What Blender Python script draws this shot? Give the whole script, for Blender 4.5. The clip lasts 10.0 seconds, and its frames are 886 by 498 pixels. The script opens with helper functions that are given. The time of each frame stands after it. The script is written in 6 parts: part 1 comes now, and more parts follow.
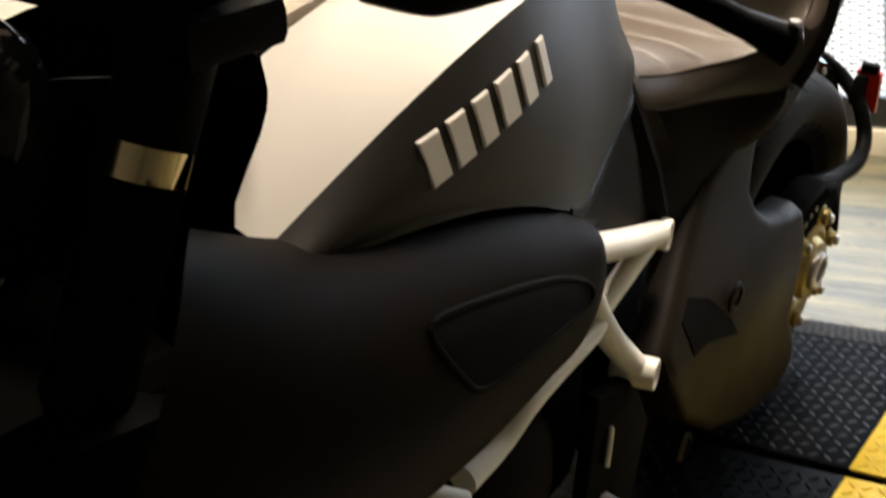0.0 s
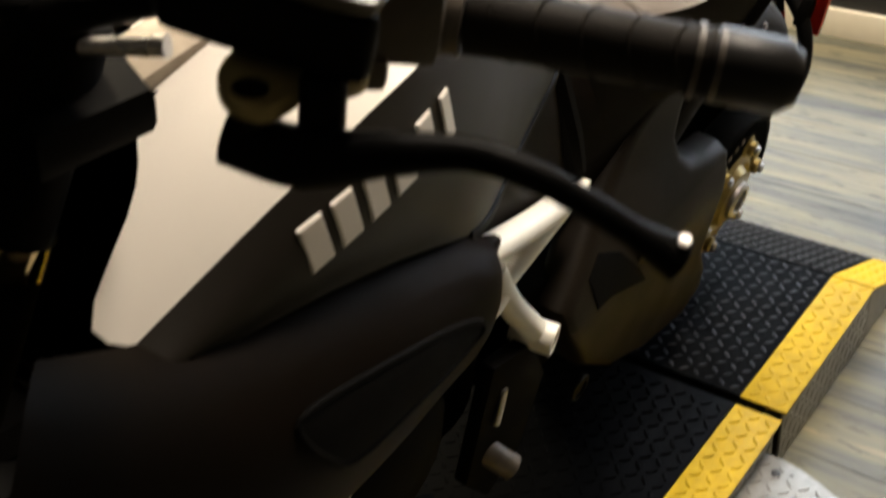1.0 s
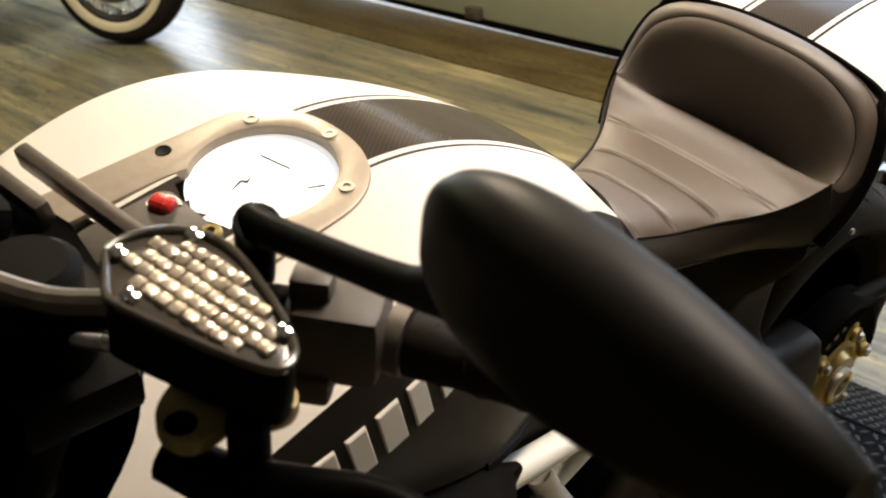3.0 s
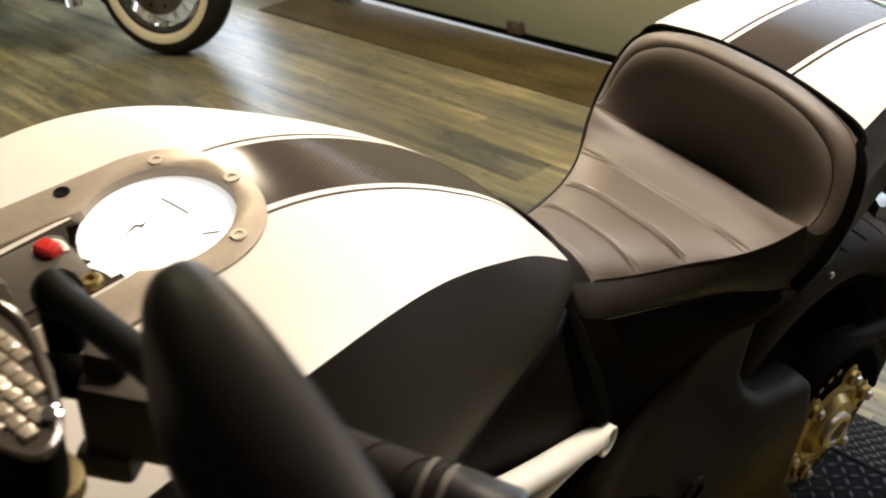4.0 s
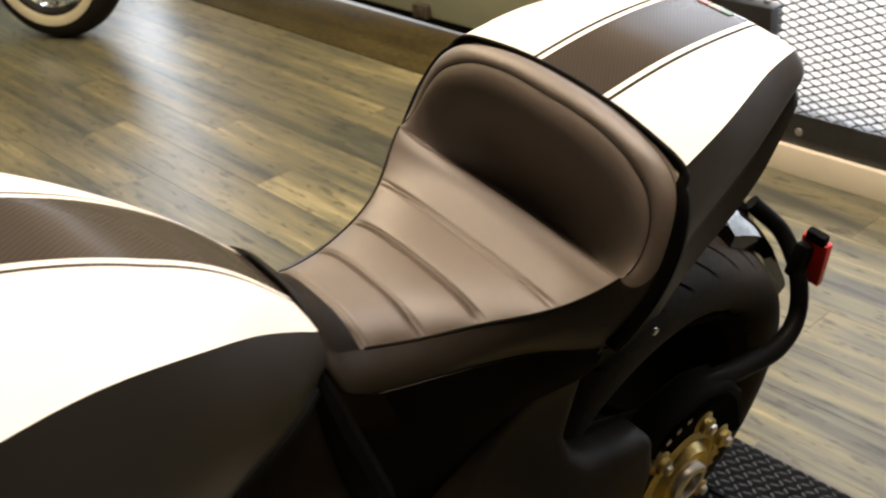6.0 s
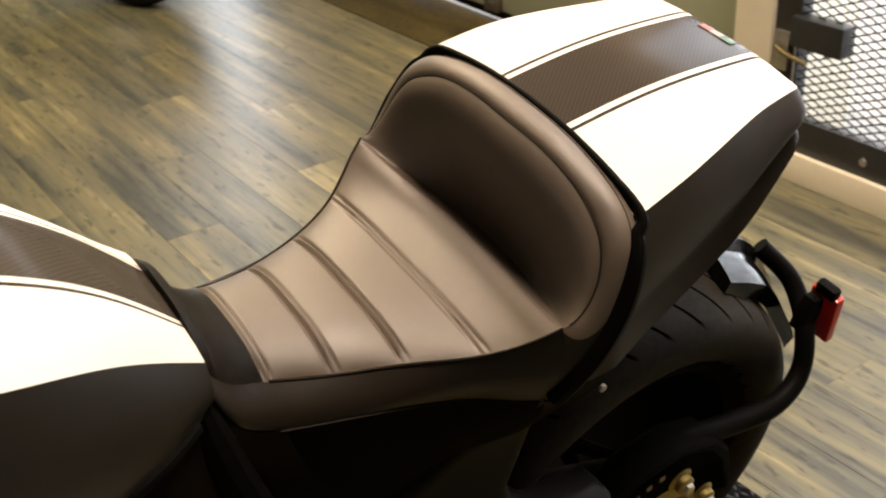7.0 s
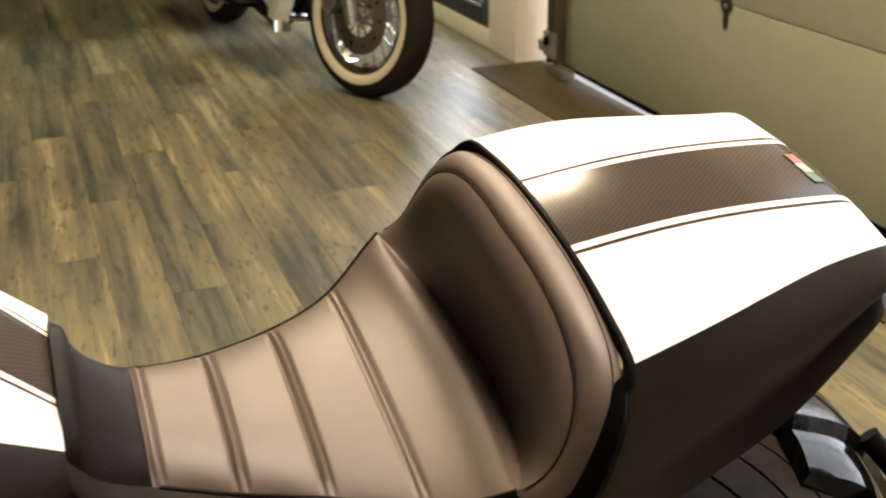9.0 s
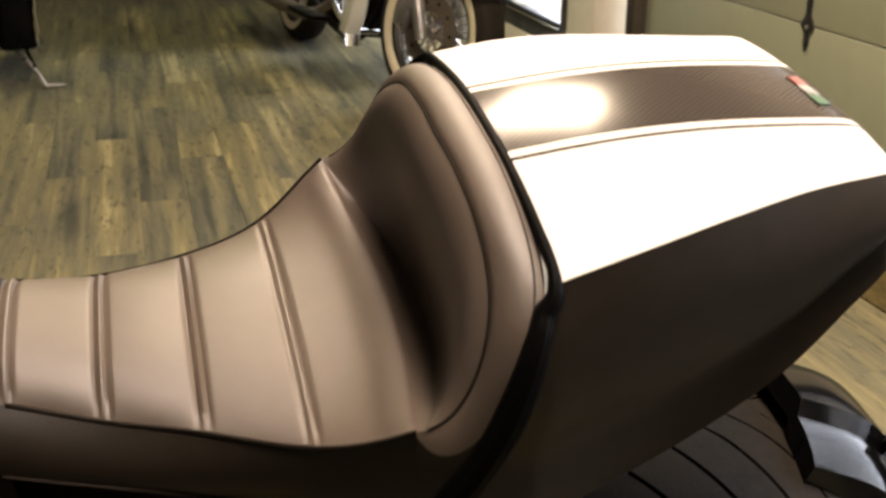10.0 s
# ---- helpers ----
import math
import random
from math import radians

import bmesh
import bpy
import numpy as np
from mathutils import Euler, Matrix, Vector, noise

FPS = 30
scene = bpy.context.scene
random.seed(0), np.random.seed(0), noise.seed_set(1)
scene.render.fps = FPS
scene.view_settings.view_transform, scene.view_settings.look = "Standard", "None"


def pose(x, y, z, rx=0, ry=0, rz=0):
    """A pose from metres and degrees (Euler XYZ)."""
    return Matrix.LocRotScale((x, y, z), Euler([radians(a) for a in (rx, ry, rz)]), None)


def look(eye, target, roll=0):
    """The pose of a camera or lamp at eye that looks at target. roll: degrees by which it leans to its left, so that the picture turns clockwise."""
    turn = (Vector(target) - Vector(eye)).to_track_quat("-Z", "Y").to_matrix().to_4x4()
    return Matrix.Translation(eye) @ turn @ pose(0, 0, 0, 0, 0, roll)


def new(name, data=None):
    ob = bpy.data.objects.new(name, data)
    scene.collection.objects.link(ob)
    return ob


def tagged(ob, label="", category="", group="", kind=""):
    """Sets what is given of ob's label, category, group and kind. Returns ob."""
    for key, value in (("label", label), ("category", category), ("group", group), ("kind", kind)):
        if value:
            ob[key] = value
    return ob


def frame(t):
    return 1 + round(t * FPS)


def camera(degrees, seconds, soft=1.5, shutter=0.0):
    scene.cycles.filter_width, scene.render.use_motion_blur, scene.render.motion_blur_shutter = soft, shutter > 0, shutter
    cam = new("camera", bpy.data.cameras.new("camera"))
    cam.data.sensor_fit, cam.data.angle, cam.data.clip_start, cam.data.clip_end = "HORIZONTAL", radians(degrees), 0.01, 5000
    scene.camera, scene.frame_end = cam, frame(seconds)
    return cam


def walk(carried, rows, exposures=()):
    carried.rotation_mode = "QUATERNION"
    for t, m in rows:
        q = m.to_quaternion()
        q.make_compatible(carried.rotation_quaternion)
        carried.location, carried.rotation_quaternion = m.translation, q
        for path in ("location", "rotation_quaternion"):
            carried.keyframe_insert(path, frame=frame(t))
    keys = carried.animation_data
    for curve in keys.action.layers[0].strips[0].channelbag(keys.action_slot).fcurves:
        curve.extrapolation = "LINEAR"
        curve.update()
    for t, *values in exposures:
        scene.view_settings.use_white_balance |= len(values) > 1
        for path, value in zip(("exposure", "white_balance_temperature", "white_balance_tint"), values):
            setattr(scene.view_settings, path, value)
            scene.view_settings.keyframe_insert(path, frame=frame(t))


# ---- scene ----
cam = camera(43.01, 10.0, soft=2.0, shutter=0.4)
cam.data.dof.use_dof = True
cam.data.dof.focus_distance, cam.data.dof.aperture_fstop = 1.08, 13.0
PATH = [
    (0, -1.4992, -0.8445, 1.1323, 67.604, 9.597, -52.373),
    (0.5, -1.4738, -0.8261, 1.1990, 59.094, 7.561, -54.093),
    (1, -1.3749, -0.8178, 1.2784, 56.336, 4.187, -52.930),
    (1.3, -1.3340, -0.8162, 1.3221, 58.548, 2.120, -50.656),
    (1.6, -1.3251, -0.8211, 1.3526, 59.768, 3.573, -50.364),
    (2, -1.3198, -0.8485, 1.3839, 60.770, 3.337, -48.595),
    (3.5, -1.2138, -0.9107, 1.3908, 61.365, 6.293, -41.230),
    (4, -1.1426, -0.9399, 1.3892, 61.940, 6.006, -39.692),
    (4.5, -1.0792, -0.9731, 1.3776, 61.982, 6.308, -38.652),
    (5, -1.0442, -0.9884, 1.3701, 61.853, 5.922, -37.932),
    (5.5, -0.9847, -0.9537, 1.3556, 60.752, 5.853, -39.716),
    (6, -0.8786, -0.9057, 1.3527, 60.378, 5.076, -41.913),
    (7.5, -0.6565, -0.9420, 1.3208, 60.590, 2.576, -30.086),
    (8, -0.6025, -0.9728, 1.3091, 62.200, 3.164, -25.853),
    (8.5, -0.5386, -0.9612, 1.2953, 66.336, 3.215, -25.145),
    (8.7, -0.5133, -0.9387, 1.2881, 67.525, 2.208, -23.972),
    (9, -0.4651, -0.9022, 1.2586, 66.618, 0.588, -20.568),
    (9.5, -0.3796, -0.8519, 1.2124, 67.363, -1.586, -17.932),
    (10, -0.3325, -0.8586, 1.1282, 68.868, -0.385, -15.317),
]
walk(cam, [(t, pose(x, y, z, rx, ry, rz)) for t, x, y, z, rx, ry, rz in PATH],
     exposures=[(0.0, 0.32, 6500, 10), (1.0, 0.06, 6500, 10), (2.0, -0.03, 6500, 11), (4.0, -0.18, 6500, 12), (5.0, -0.16, 6550, 13), (6.0, -0.18, 6850, 14), (8.0, -0.19, 7250, 15), (9.0, -0.04, 7050, 16), (10.0, 0.0, 6850, 18)])

# ---- world and light ----
world = bpy.data.worlds.new("sky")
scene.world = world
world.use_nodes = True
wn, wl = world.node_tree.nodes, world.node_tree.links
sky = wn.new("ShaderNodeTexSky")
sky.sky_type, sky.sun_disc = "NISHITA", False
sky.sun_elevation, sky.sun_rotation = radians(58), radians(0)
wn["Background"].inputs["Strength"].default_value = 0.3
wl.new(sky.outputs["Color"], wn["Background"].inputs["Color"])


def area_lamp(name, eye, target, sx, sy, power, colour):
    data = bpy.data.lights.new(name, "AREA")
    data.shape, data.size, data.size_y, data.energy, data.color = "RECTANGLE", sx, sy, power, colour
    ob = new(name, data)
    ob.matrix_world = look(eye, target)
    return ob


sun = bpy.data.lights.new("sun", "SUN")
sun.energy, sun.angle, sun.color = 4.5, radians(0.5), (1.0, 0.96, 0.9)
new("sun", sun).matrix_world = look((2.4, 5.3, 8.5), (2.4, 0.0, 0.0))
DAY = (0.80, 0.90, 1.0)
area_lamp("overhead_light", (0.58, 1.75, 2.85), (0.25, 1.2, 0), 0.45, 0.40, 88, (1.0, 0.84, 0.60))
area_lamp("overhead_light", (0.24, -0.55, 2.95), (0.0, -0.4, 0), 0.7, 0.6, 98, (1.0, 0.865, 0.72))
# Added fill that brightens the far floor and tints it olive.
area_lamp("overhead_light", (-0.3, 4.5, 2.95), (-0.3, 4.3, 0), 0.7, 0.6, 31, (0.84, 0.90, 0.44))
area_lamp("glass_door_daylight", (1.70, 4.53, 1.1), (0.0, 4.2, 0.6), 0.8, 1.8, 52, DAY)
area_lamp("mesh_door_daylight", (1.60, -0.1, 1.2), (0.0, -0.1, 0.5), 1.6, 1.9, 48, (0.66, 0.82, 1.0))

# ---- materials ----


def material(name, colour, rough=0.5, metal=0.0, vary=0.12, scale=18.0, bump=0.0, bump_scale=120.0, coat=0.0, stretch=None,
             rough_vary=0.1, spec=0.5):
    """A plain surface with variation at two scales in colour, gloss and relief."""
    m = bpy.data.materials.new(name)
    m.use_nodes = True
    n, l = m.node_tree.nodes, m.node_tree.links
    b = n["Principled BSDF"]
    b.inputs["Roughness"].default_value = rough
    b.inputs["Metallic"].default_value = metal
    b.inputs["Coat Weight"].default_value = coat
    b.inputs["Coat Roughness"].default_value = 0.12
    b.inputs["Specular IOR Level"].default_value = spec
    tc = n.new("ShaderNodeTexCoord")
    mp = n.new("ShaderNodeMapping")
    if stretch:
        mp.inputs["Scale"].default_value = stretch
    l.new(tc.outputs["Object"], mp.inputs["Vector"])
    big, fine = n.new("ShaderNodeTexNoise"), n.new("ShaderNodeTexNoise")
    big.inputs["Scale"].default_value, big.inputs["Detail"].default_value = scale * 0.25, 3
    fine.inputs["Scale"].default_value, fine.inputs["Detail"].default_value = scale * 3, 5
    for t in (big, fine):
        l.new(mp.outputs["Vector"], t.inputs["Vector"])
    add = n.new("ShaderNodeMath")
    add.operation = "ADD"
    l.new(big.outputs["Fac"], add.inputs[0])
    l.new(fine.outputs["Fac"], add.inputs[1])
    ramp = n.new("ShaderNodeValToRGB")
    lo = [max(0.0, c * (1 - vary)) for c in colour]
    hi = [min(1.0, c * (1 + vary)) for c in colour]
    ramp.color_ramp.elements[0].position, ramp.color_ramp.elements[0].color = 0.35, (*lo, 1)
    ramp.color_ramp.elements[1].position, ramp.color_ramp.elements[1].color = 0.65, (*hi, 1)
    half = n.new("ShaderNodeMath")
    half.operation = "MULTIPLY"
    half.inputs[1].default_value = 0.5
    l.new(add.outputs[0], half.inputs[0])
    l.new(half.outputs[0], ramp.inputs["Fac"])
    l.new(ramp.outputs["Color"], b.inputs["Base Color"])
    if rough_vary:
        mr = n.new("ShaderNodeMapRange")
        mr.inputs["To Min"].default_value = max(0.02, rough - rough_vary)
        mr.inputs["To Max"].default_value = min(1.0, rough + rough_vary)
        mr.inputs["From Min"].default_value, mr.inputs["From Max"].default_value = 0.3, 0.7
        l.new(big.outputs["Fac"], mr.inputs["Value"])
        l.new(mr.outputs["Result"], b.inputs["Roughness"])
    if bump:
        bt = n.new("ShaderNodeTexNoise")
        bt.inputs["Scale"].default_value, bt.inputs["Detail"].default_value = bump_scale, 4
        l.new(mp.outputs["Vector"], bt.inputs["Vector"])
        bp = n.new("ShaderNodeBump")
        bp.inputs["Strength"].default_value, bp.inputs["Distance"].default_value = bump, 0.002
        l.new(bt.outputs["Fac"], bp.inputs["Height"])
        l.new(bp.outputs["Normal"], b.inputs["Normal"])
    return m


def emission(name, colour, strength):
    m = bpy.data.materials.new(name)
    m.use_nodes = True
    n, l = m.node_tree.nodes, m.node_tree.links
    e = n.new("ShaderNodeEmission")
    e.inputs["Color"].default_value, e.inputs["Strength"].default_value = (*colour, 1), strength
    l.new(e.outputs[0], n["Material Output"].inputs["Surface"])
    return m


def glass(name, colour=(1, 1, 1), rough=0.02):
    m = bpy.data.materials.new(name)
    m.use_nodes = True
    b = m.node_tree.nodes["Principled BSDF"]
    b.inputs["Base Color"].default_value = (*colour, 1)
    b.inputs["Roughness"].default_value = rough
    b.inputs["Transmission Weight"].default_value = 1.0
    b.inputs["IOR"].default_value = 1.45
    return m


def plank_material():
    """Weathered vinyl plank: tan, olive and grey with worn dark streaks along the grain."""
    m = bpy.data.materials.new("weathered_plank")
    m.use_nodes = True
    n, l = m.node_tree.nodes, m.node_tree.links
    b = n["Principled BSDF"]
    tc, info = n.new("ShaderNodeTexCoord"), n.new("ShaderNodeObjectInfo")
    geo = n.new("ShaderNodeNewGeometry")
    shift = n.new("ShaderNodeVectorMath")
    shift.operation = "ADD"
    l.new(geo.outputs["Position"], shift.inputs[0])
    rnd = n.new("ShaderNodeMath")
    rnd.operation = "ADD"
    l.new(info.outputs["Random"], rnd.inputs[0])
    l.new(geo.outputs["Random Per Island"], rnd.inputs[1])
    far = n.new("ShaderNodeVectorMath")
    far.operation = "SCALE"
    far.inputs[0].default_value = (3.0, 7.0, 11.0)
    l.new(rnd.outputs[0], far.inputs["Scale"])
    l.new(far.outputs[0], shift.inputs[1])

    def streak(sx, sy, detail, rough=0.6):
        mp, t = n.new("ShaderNodeMapping"), n.new("ShaderNodeTexNoise")
        mp.inputs["Scale"].default_value = (sx, sy, 1)
        t.inputs["Scale"].default_value, t.inputs["Detail"].default_value, t.inputs["Roughness"].default_value = 1.0, detail, rough
        t.inputs["Distortion"].default_value = 0.12
        l.new(shift.outputs[0], mp.inputs["Vector"])
        l.new(mp.outputs["Vector"], t.inputs["Vector"])
        return t
    patch, worn, grain = streak(24, 1.0, 5, 0.60), streak(58, 13.0, 5, 0.62), streak(150, 8, 5)
    b.inputs["Specular IOR Level"].default_value = 0.34
    broad = streak(6, 1.0, 4, 0.6)
    both = n.new("ShaderNodeMix")
    both.data_type = "FLOAT"
    both.inputs[0].default_value = 0.45
    l.new(patch.outputs["Fac"], both.inputs[2])
    l.new(broad.outputs["Fac"], both.inputs[3])
    ramp = n.new("ShaderNodeValToRGB")
    e = ramp.color_ramp.elements
    e[0].position, e[0].color = 0.39, (0.072, 0.073, 0.060, 1)
    e[1].position, e[1].color = 0.62, (0.405, 0.345, 0.200, 1)
    mid = e.new(0.46)
    mid.color = (0.138, 0.132, 0.094, 1)
    mid2 = e.new(0.58)
    mid2.color = (0.252, 0.222, 0.126, 1)
    l.new(both.outputs[0], ramp.inputs["Fac"])
    wr = n.new("ShaderNodeValToRGB")
    wr.color_ramp.elements[0].position, wr.color_ramp.elements[0].color = 0.575, (0, 0, 0, 1)
    wr.color_ramp.elements[1].position, wr.color_ramp.elements[1].color = 0.645, (1, 1, 1, 1)
    l.new(worn.outputs["Fac"], wr.inputs["Fac"])
    mix = n.new("ShaderNodeMix")
    mix.data_type = "RGBA"
    mix.inputs[7].default_value = (0.035, 0.036, 0.030, 1)
    wf = n.new("ShaderNodeMath")
    wf.operation = "MULTIPLY"
    wf.inputs[1].default_value = 0.62
    l.new(wr.outputs["Color"], wf.inputs[0])
    l.new(wf.outputs[0], mix.inputs[0])
    l.new(ramp.outputs["Color"], mix.inputs[6])
    tone = n.new("ShaderNodeMix")
    tone.data_type, tone.blend_type = "RGBA", "MULTIPLY"
    tone.inputs[0].default_value = 0.45
    l.new(mix.outputs[2], tone.inputs[6])
    l.new(grain.outputs["Fac"], tone.inputs[7])
    frac = n.new("ShaderNodeMath")
    frac.operation = "FRACT"
    l.new(rnd.outputs[0], frac.inputs[0])
    by_piece = n.new("ShaderNodeValToRGB")
    by_piece.color_ramp.elements[0].color = (0.91, 0.93, 0.96, 1)
    by_piece.color_ramp.elements[1].color = (1.05, 1.02, 0.96, 1)
    l.new(frac.outputs[0], by_piece.inputs["Fac"])
    piece = n.new("ShaderNodeMix")
    piece.data_type, piece.blend_type = "RGBA", "MULTIPLY"
    piece.inputs[0].default_value = 1.0
    l.new(tone.outputs[2], piece.inputs[6])
    l.new(by_piece.outputs["Color"], piece.inputs[7])
    l.new(piece.outputs[2], b.inputs["Base Color"])
    mr = n.new("ShaderNodeMapRange")
    mr.inputs["To Min"].default_value, mr.inputs["To Max"].default_value = 0.30, 0.46
    l.new(worn.outputs["Fac"], mr.inputs["Value"])
    l.new(mr.outputs["Result"], b.inputs["Roughness"])
    bp = n.new("ShaderNodeBump")
    bp.inputs["Strength"].default_value, bp.inputs["Distance"].default_value = 0.25, 0.001
    l.new(grain.outputs["Fac"], bp.inputs["Height"])
    l.new(bp.outputs["Normal"], b.inputs["Normal"])
    return m


def weave_material():
    """Brown-grey woven carbon under satin lacquer."""
    m = material("brown_grey_weave_stripe", (0.042, 0.034, 0.028), 0.17, spec=0.13, vary=0.06, scale=60, rough_vary=0.0)
    n, l = m.node_tree.nodes, m.node_tree.links
    tc, mp, ck = n.new("ShaderNodeTexCoord"), n.new("ShaderNodeMapping"), n.new("ShaderNodeTexChecker")
    mp.inputs["Scale"].default_value = (1, 1, 0)
    mp.inputs["Rotation"].default_value = (0, 0, 0.12)
    ck.inputs["Scale"].default_value = 400.0
    ck.inputs["Color1"].default_value, ck.inputs["Color2"].default_value = (0.036, 0.029, 0.023, 1), (0.048, 0.039, 0.032, 1)
    l.new(tc.outputs["Object"], mp.inputs["Vector"])
    l.new(mp.outputs["Vector"], ck.inputs["Vector"])
    l.new(ck.outputs["Color"], n["Principled BSDF"].inputs["Base Color"])
    return m


def screen_material():
    """A lit pale display under glass."""
    m = material("pale_display_glass", (0.80, 0.80, 0.78), 0.12, vary=0.02, scale=40, rough_vary=0.02)
    b = m.node_tree.nodes["Principled BSDF"]
    b.inputs["Emission Color"].default_value = (1.0, 0.98, 0.94, 1)
    b.inputs["Emission Strength"].default_value = 0.8
    return m


WHITE = material("pearl_white_paint", (0.67, 0.63, 0.56), 0.46, spec=0.20, vary=0.02, scale=6, coat=0.05, rough_vary=0.04)
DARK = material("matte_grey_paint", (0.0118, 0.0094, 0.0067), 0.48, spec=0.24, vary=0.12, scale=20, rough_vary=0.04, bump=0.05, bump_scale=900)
# The tank side's grey scaled up, so the flank's brighter lighting is coloured in.
FLANK_LIT = material("matte_grey_paint_lit", (0.0255, 0.0203, 0.0146), 0.46, spec=0.10, vary=0.12, scale=20, rough_vary=0.04, bump=0.05, bump_scale=900)
CARBON = weave_material()
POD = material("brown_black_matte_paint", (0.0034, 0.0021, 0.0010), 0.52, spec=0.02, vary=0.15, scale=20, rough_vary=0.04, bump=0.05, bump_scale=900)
PIN = material("thin_dark_line", (0.014, 0.011, 0.008), 0.6, spec=0.1, vary=0.1)
LEATHER = material("grey_leather", (0.080, 0.058, 0.041), 0.52, spec=0.9, vary=0.07, scale=30, bump=0.16, bump_scale=1500, rough_vary=0.06)
# The grey leather's colour scaled down, with shade included in it.
LEATHER_SHADE = material("grey_leather_shaded", (0.014, 0.0105, 0.0070), 0.46, spec=0.25, vary=0.12, scale=30, bump=0.14, bump_scale=900, rough_vary=0.06)
NOSEDARK = material("black_nose_leather", (0.0070, 0.0052, 0.0035), 0.40, spec=0.12, vary=0.12, scale=30, bump=0.3, bump_scale=700, rough_vary=0.06)
PIPING = material("dark_piping", (0.02, 0.0165, 0.013), 0.7, spec=0.03, vary=0.1)
BLACK = material("satin_black_plastic", (0.0030, 0.0028, 0.0025), 0.46, spec=0.03, vary=0.2, scale=30, bump=0.08, bump_scale=600)
GLOSS = material("gloss_black_plastic", (0.0025, 0.0025, 0.0025), 0.08, spec=0.08, vary=0.2, rough_vary=0.04)
PLASTIC = material("worn_black_plastic", (0.0050, 0.0043, 0.0036), 0.46, spec=0.22, vary=0.25, scale=30, bump=0.1, bump_scale=500)
# Matte black for dark parts; also colours in shade of grooves, hollow and gap.
BLACK_SHADE = material("matte_black_and_shade", (0.0030, 0.0027, 0.0023), 0.7, spec=0.02, vary=0.3, scale=30, bump=0.1, bump_scale=300)
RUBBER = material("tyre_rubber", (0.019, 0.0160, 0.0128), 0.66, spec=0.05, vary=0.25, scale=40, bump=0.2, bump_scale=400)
BRONZE = material("bronze_grey_casting", (0.0094, 0.0069, 0.0043), 0.48, metal=0.0, spec=0.07, vary=0.15, scale=25, bump=0.1, bump_scale=500)
GOLD = material("gold_anodised_aluminium", (0.27, 0.205, 0.072), 0.42, metal=0.8, vary=0.2, scale=60)
BRASS = material("dull_brass", (0.13, 0.10, 0.04), 0.5, metal=0.5, vary=0.2, scale=60)
OLDGOLD = material("gold_anodised_bracket", (0.24, 0.185, 0.075), 0.45, metal=0.35, vary=0.2, scale=60)
SMOKED = material("dark_smoked_lid", (0.05, 0.042, 0.032), 0.2, vary=0.15, scale=60)
KEYGREY = material("brown_grey_plastic", (0.062, 0.052, 0.040), 0.45, spec=0.3, vary=0.12, scale=40)
HUGGER = material("glossy_black_mudguard", (0.003, 0.003, 0.003), 0.07, spec=0.16, vary=0.2, rough_vary=0.03)
POLISHED = material("polished_gold_tube", (0.75, 0.62, 0.36), 0.12, metal=1.0, vary=0.05, rough_vary=0.04)
STEEL = material("worn_steel", (0.42, 0.40, 0.38), 0.35, metal=0.9, vary=0.2, scale=60)
CHROME = material("chrome", (0.72, 0.72, 0.72), 0.10, metal=1.0, vary=0.05, rough_vary=0.04)
SCREEN = screen_material()
FACET = material("warm_cut_glass_facet", (0.40, 0.34, 0.26), 0.32, metal=0.4, vary=0.3, scale=90)
SHELL = material("satin_black_mirror_shell", (0.0045, 0.0038, 0.0030), 0.42, spec=0.11, vary=0.2, scale=30, bump=0.06, bump_scale=500)
GRIP = material("grip_rubber", (0.0105, 0.0085, 0.0064), 0.6, spec=0.08, vary=0.2, scale=40, bump=0.15, bump_scale=400)
SCREWALU = material("dull_screw_head", (0.48, 0.42, 0.34), 0.45, metal=0.3, vary=0.1)
RINGALU = material("grey_cast_ring", (0.30, 0.25, 0.19), 0.45, metal=0.3, vary=0.1, scale=40)
FRAMEWHITE = material("white_frame_enamel", (0.74, 0.71, 0.62), 0.36, vary=0.05, scale=20, rough_vary=0.05)
RED = material("red_reflector", (0.45, 0.02, 0.015), 0.2, vary=0.1)
BLACKPLATE = material("black_tread_plate", (0.0013, 0.0014, 0.0017), 0.52, spec=0.02, vary=0.35, scale=14, bump=0.12, bump_scale=300)
# Worn lug crests; the bluish lift in colour paints their daylight glints.
LUG_SHEEN = material("worn_black_crest_sheen", (0.013, 0.0145, 0.018), 0.42, spec=0.3, vary=0.35, scale=14)
YELLOW = material("yellow_painted_tread_plate", (0.45, 0.30, 0.010), 0.55, spec=0.12, vary=0.22, scale=16, bump=0.15, bump_scale=200)
ALUPLATE = material("bare_aluminium_tread_plate", (0.28, 0.265, 0.235), 0.52, metal=0.7, vary=0.18, scale=18, bump=0.1, bump_scale=200)
PLANK = plank_material()
GROUT = material("dark_floor_joint", (0.04, 0.034, 0.02), 0.7, vary=0.2)
BOARD = material("brown_threshold_board", (0.064, 0.049, 0.020), 0.55, spec=0.05, vary=0.6, scale=10, stretch=(8, 1, 1), bump=0.1, bump_scale=60)
DOORWHITE = material("cream_door_steel", (0.285, 0.300, 0.215), 0.45, vary=0.04, scale=5, bump=0.12, bump_scale=160)
WALLPAINT = material("cream_wall_paint", (0.70, 0.63, 0.50), 0.65, vary=0.05, scale=6, bump=0.15, bump_scale=90)
WALLFAR = material("dark_shop_wall", (0.09, 0.08, 0.065), 0.7, vary=0.15, scale=5, bump=0.1, bump_scale=60)
FRAMEBLACK = material("black_steel_frame", (0.022, 0.022, 0.023), 0.4, metal=0.2, vary=0.25, scale=30, bump=0.08, bump_scale=200)
TRACK = material("brown_steel_track", (0.12, 0.10, 0.08), 0.45, metal=0.5, vary=0.25, scale=30)
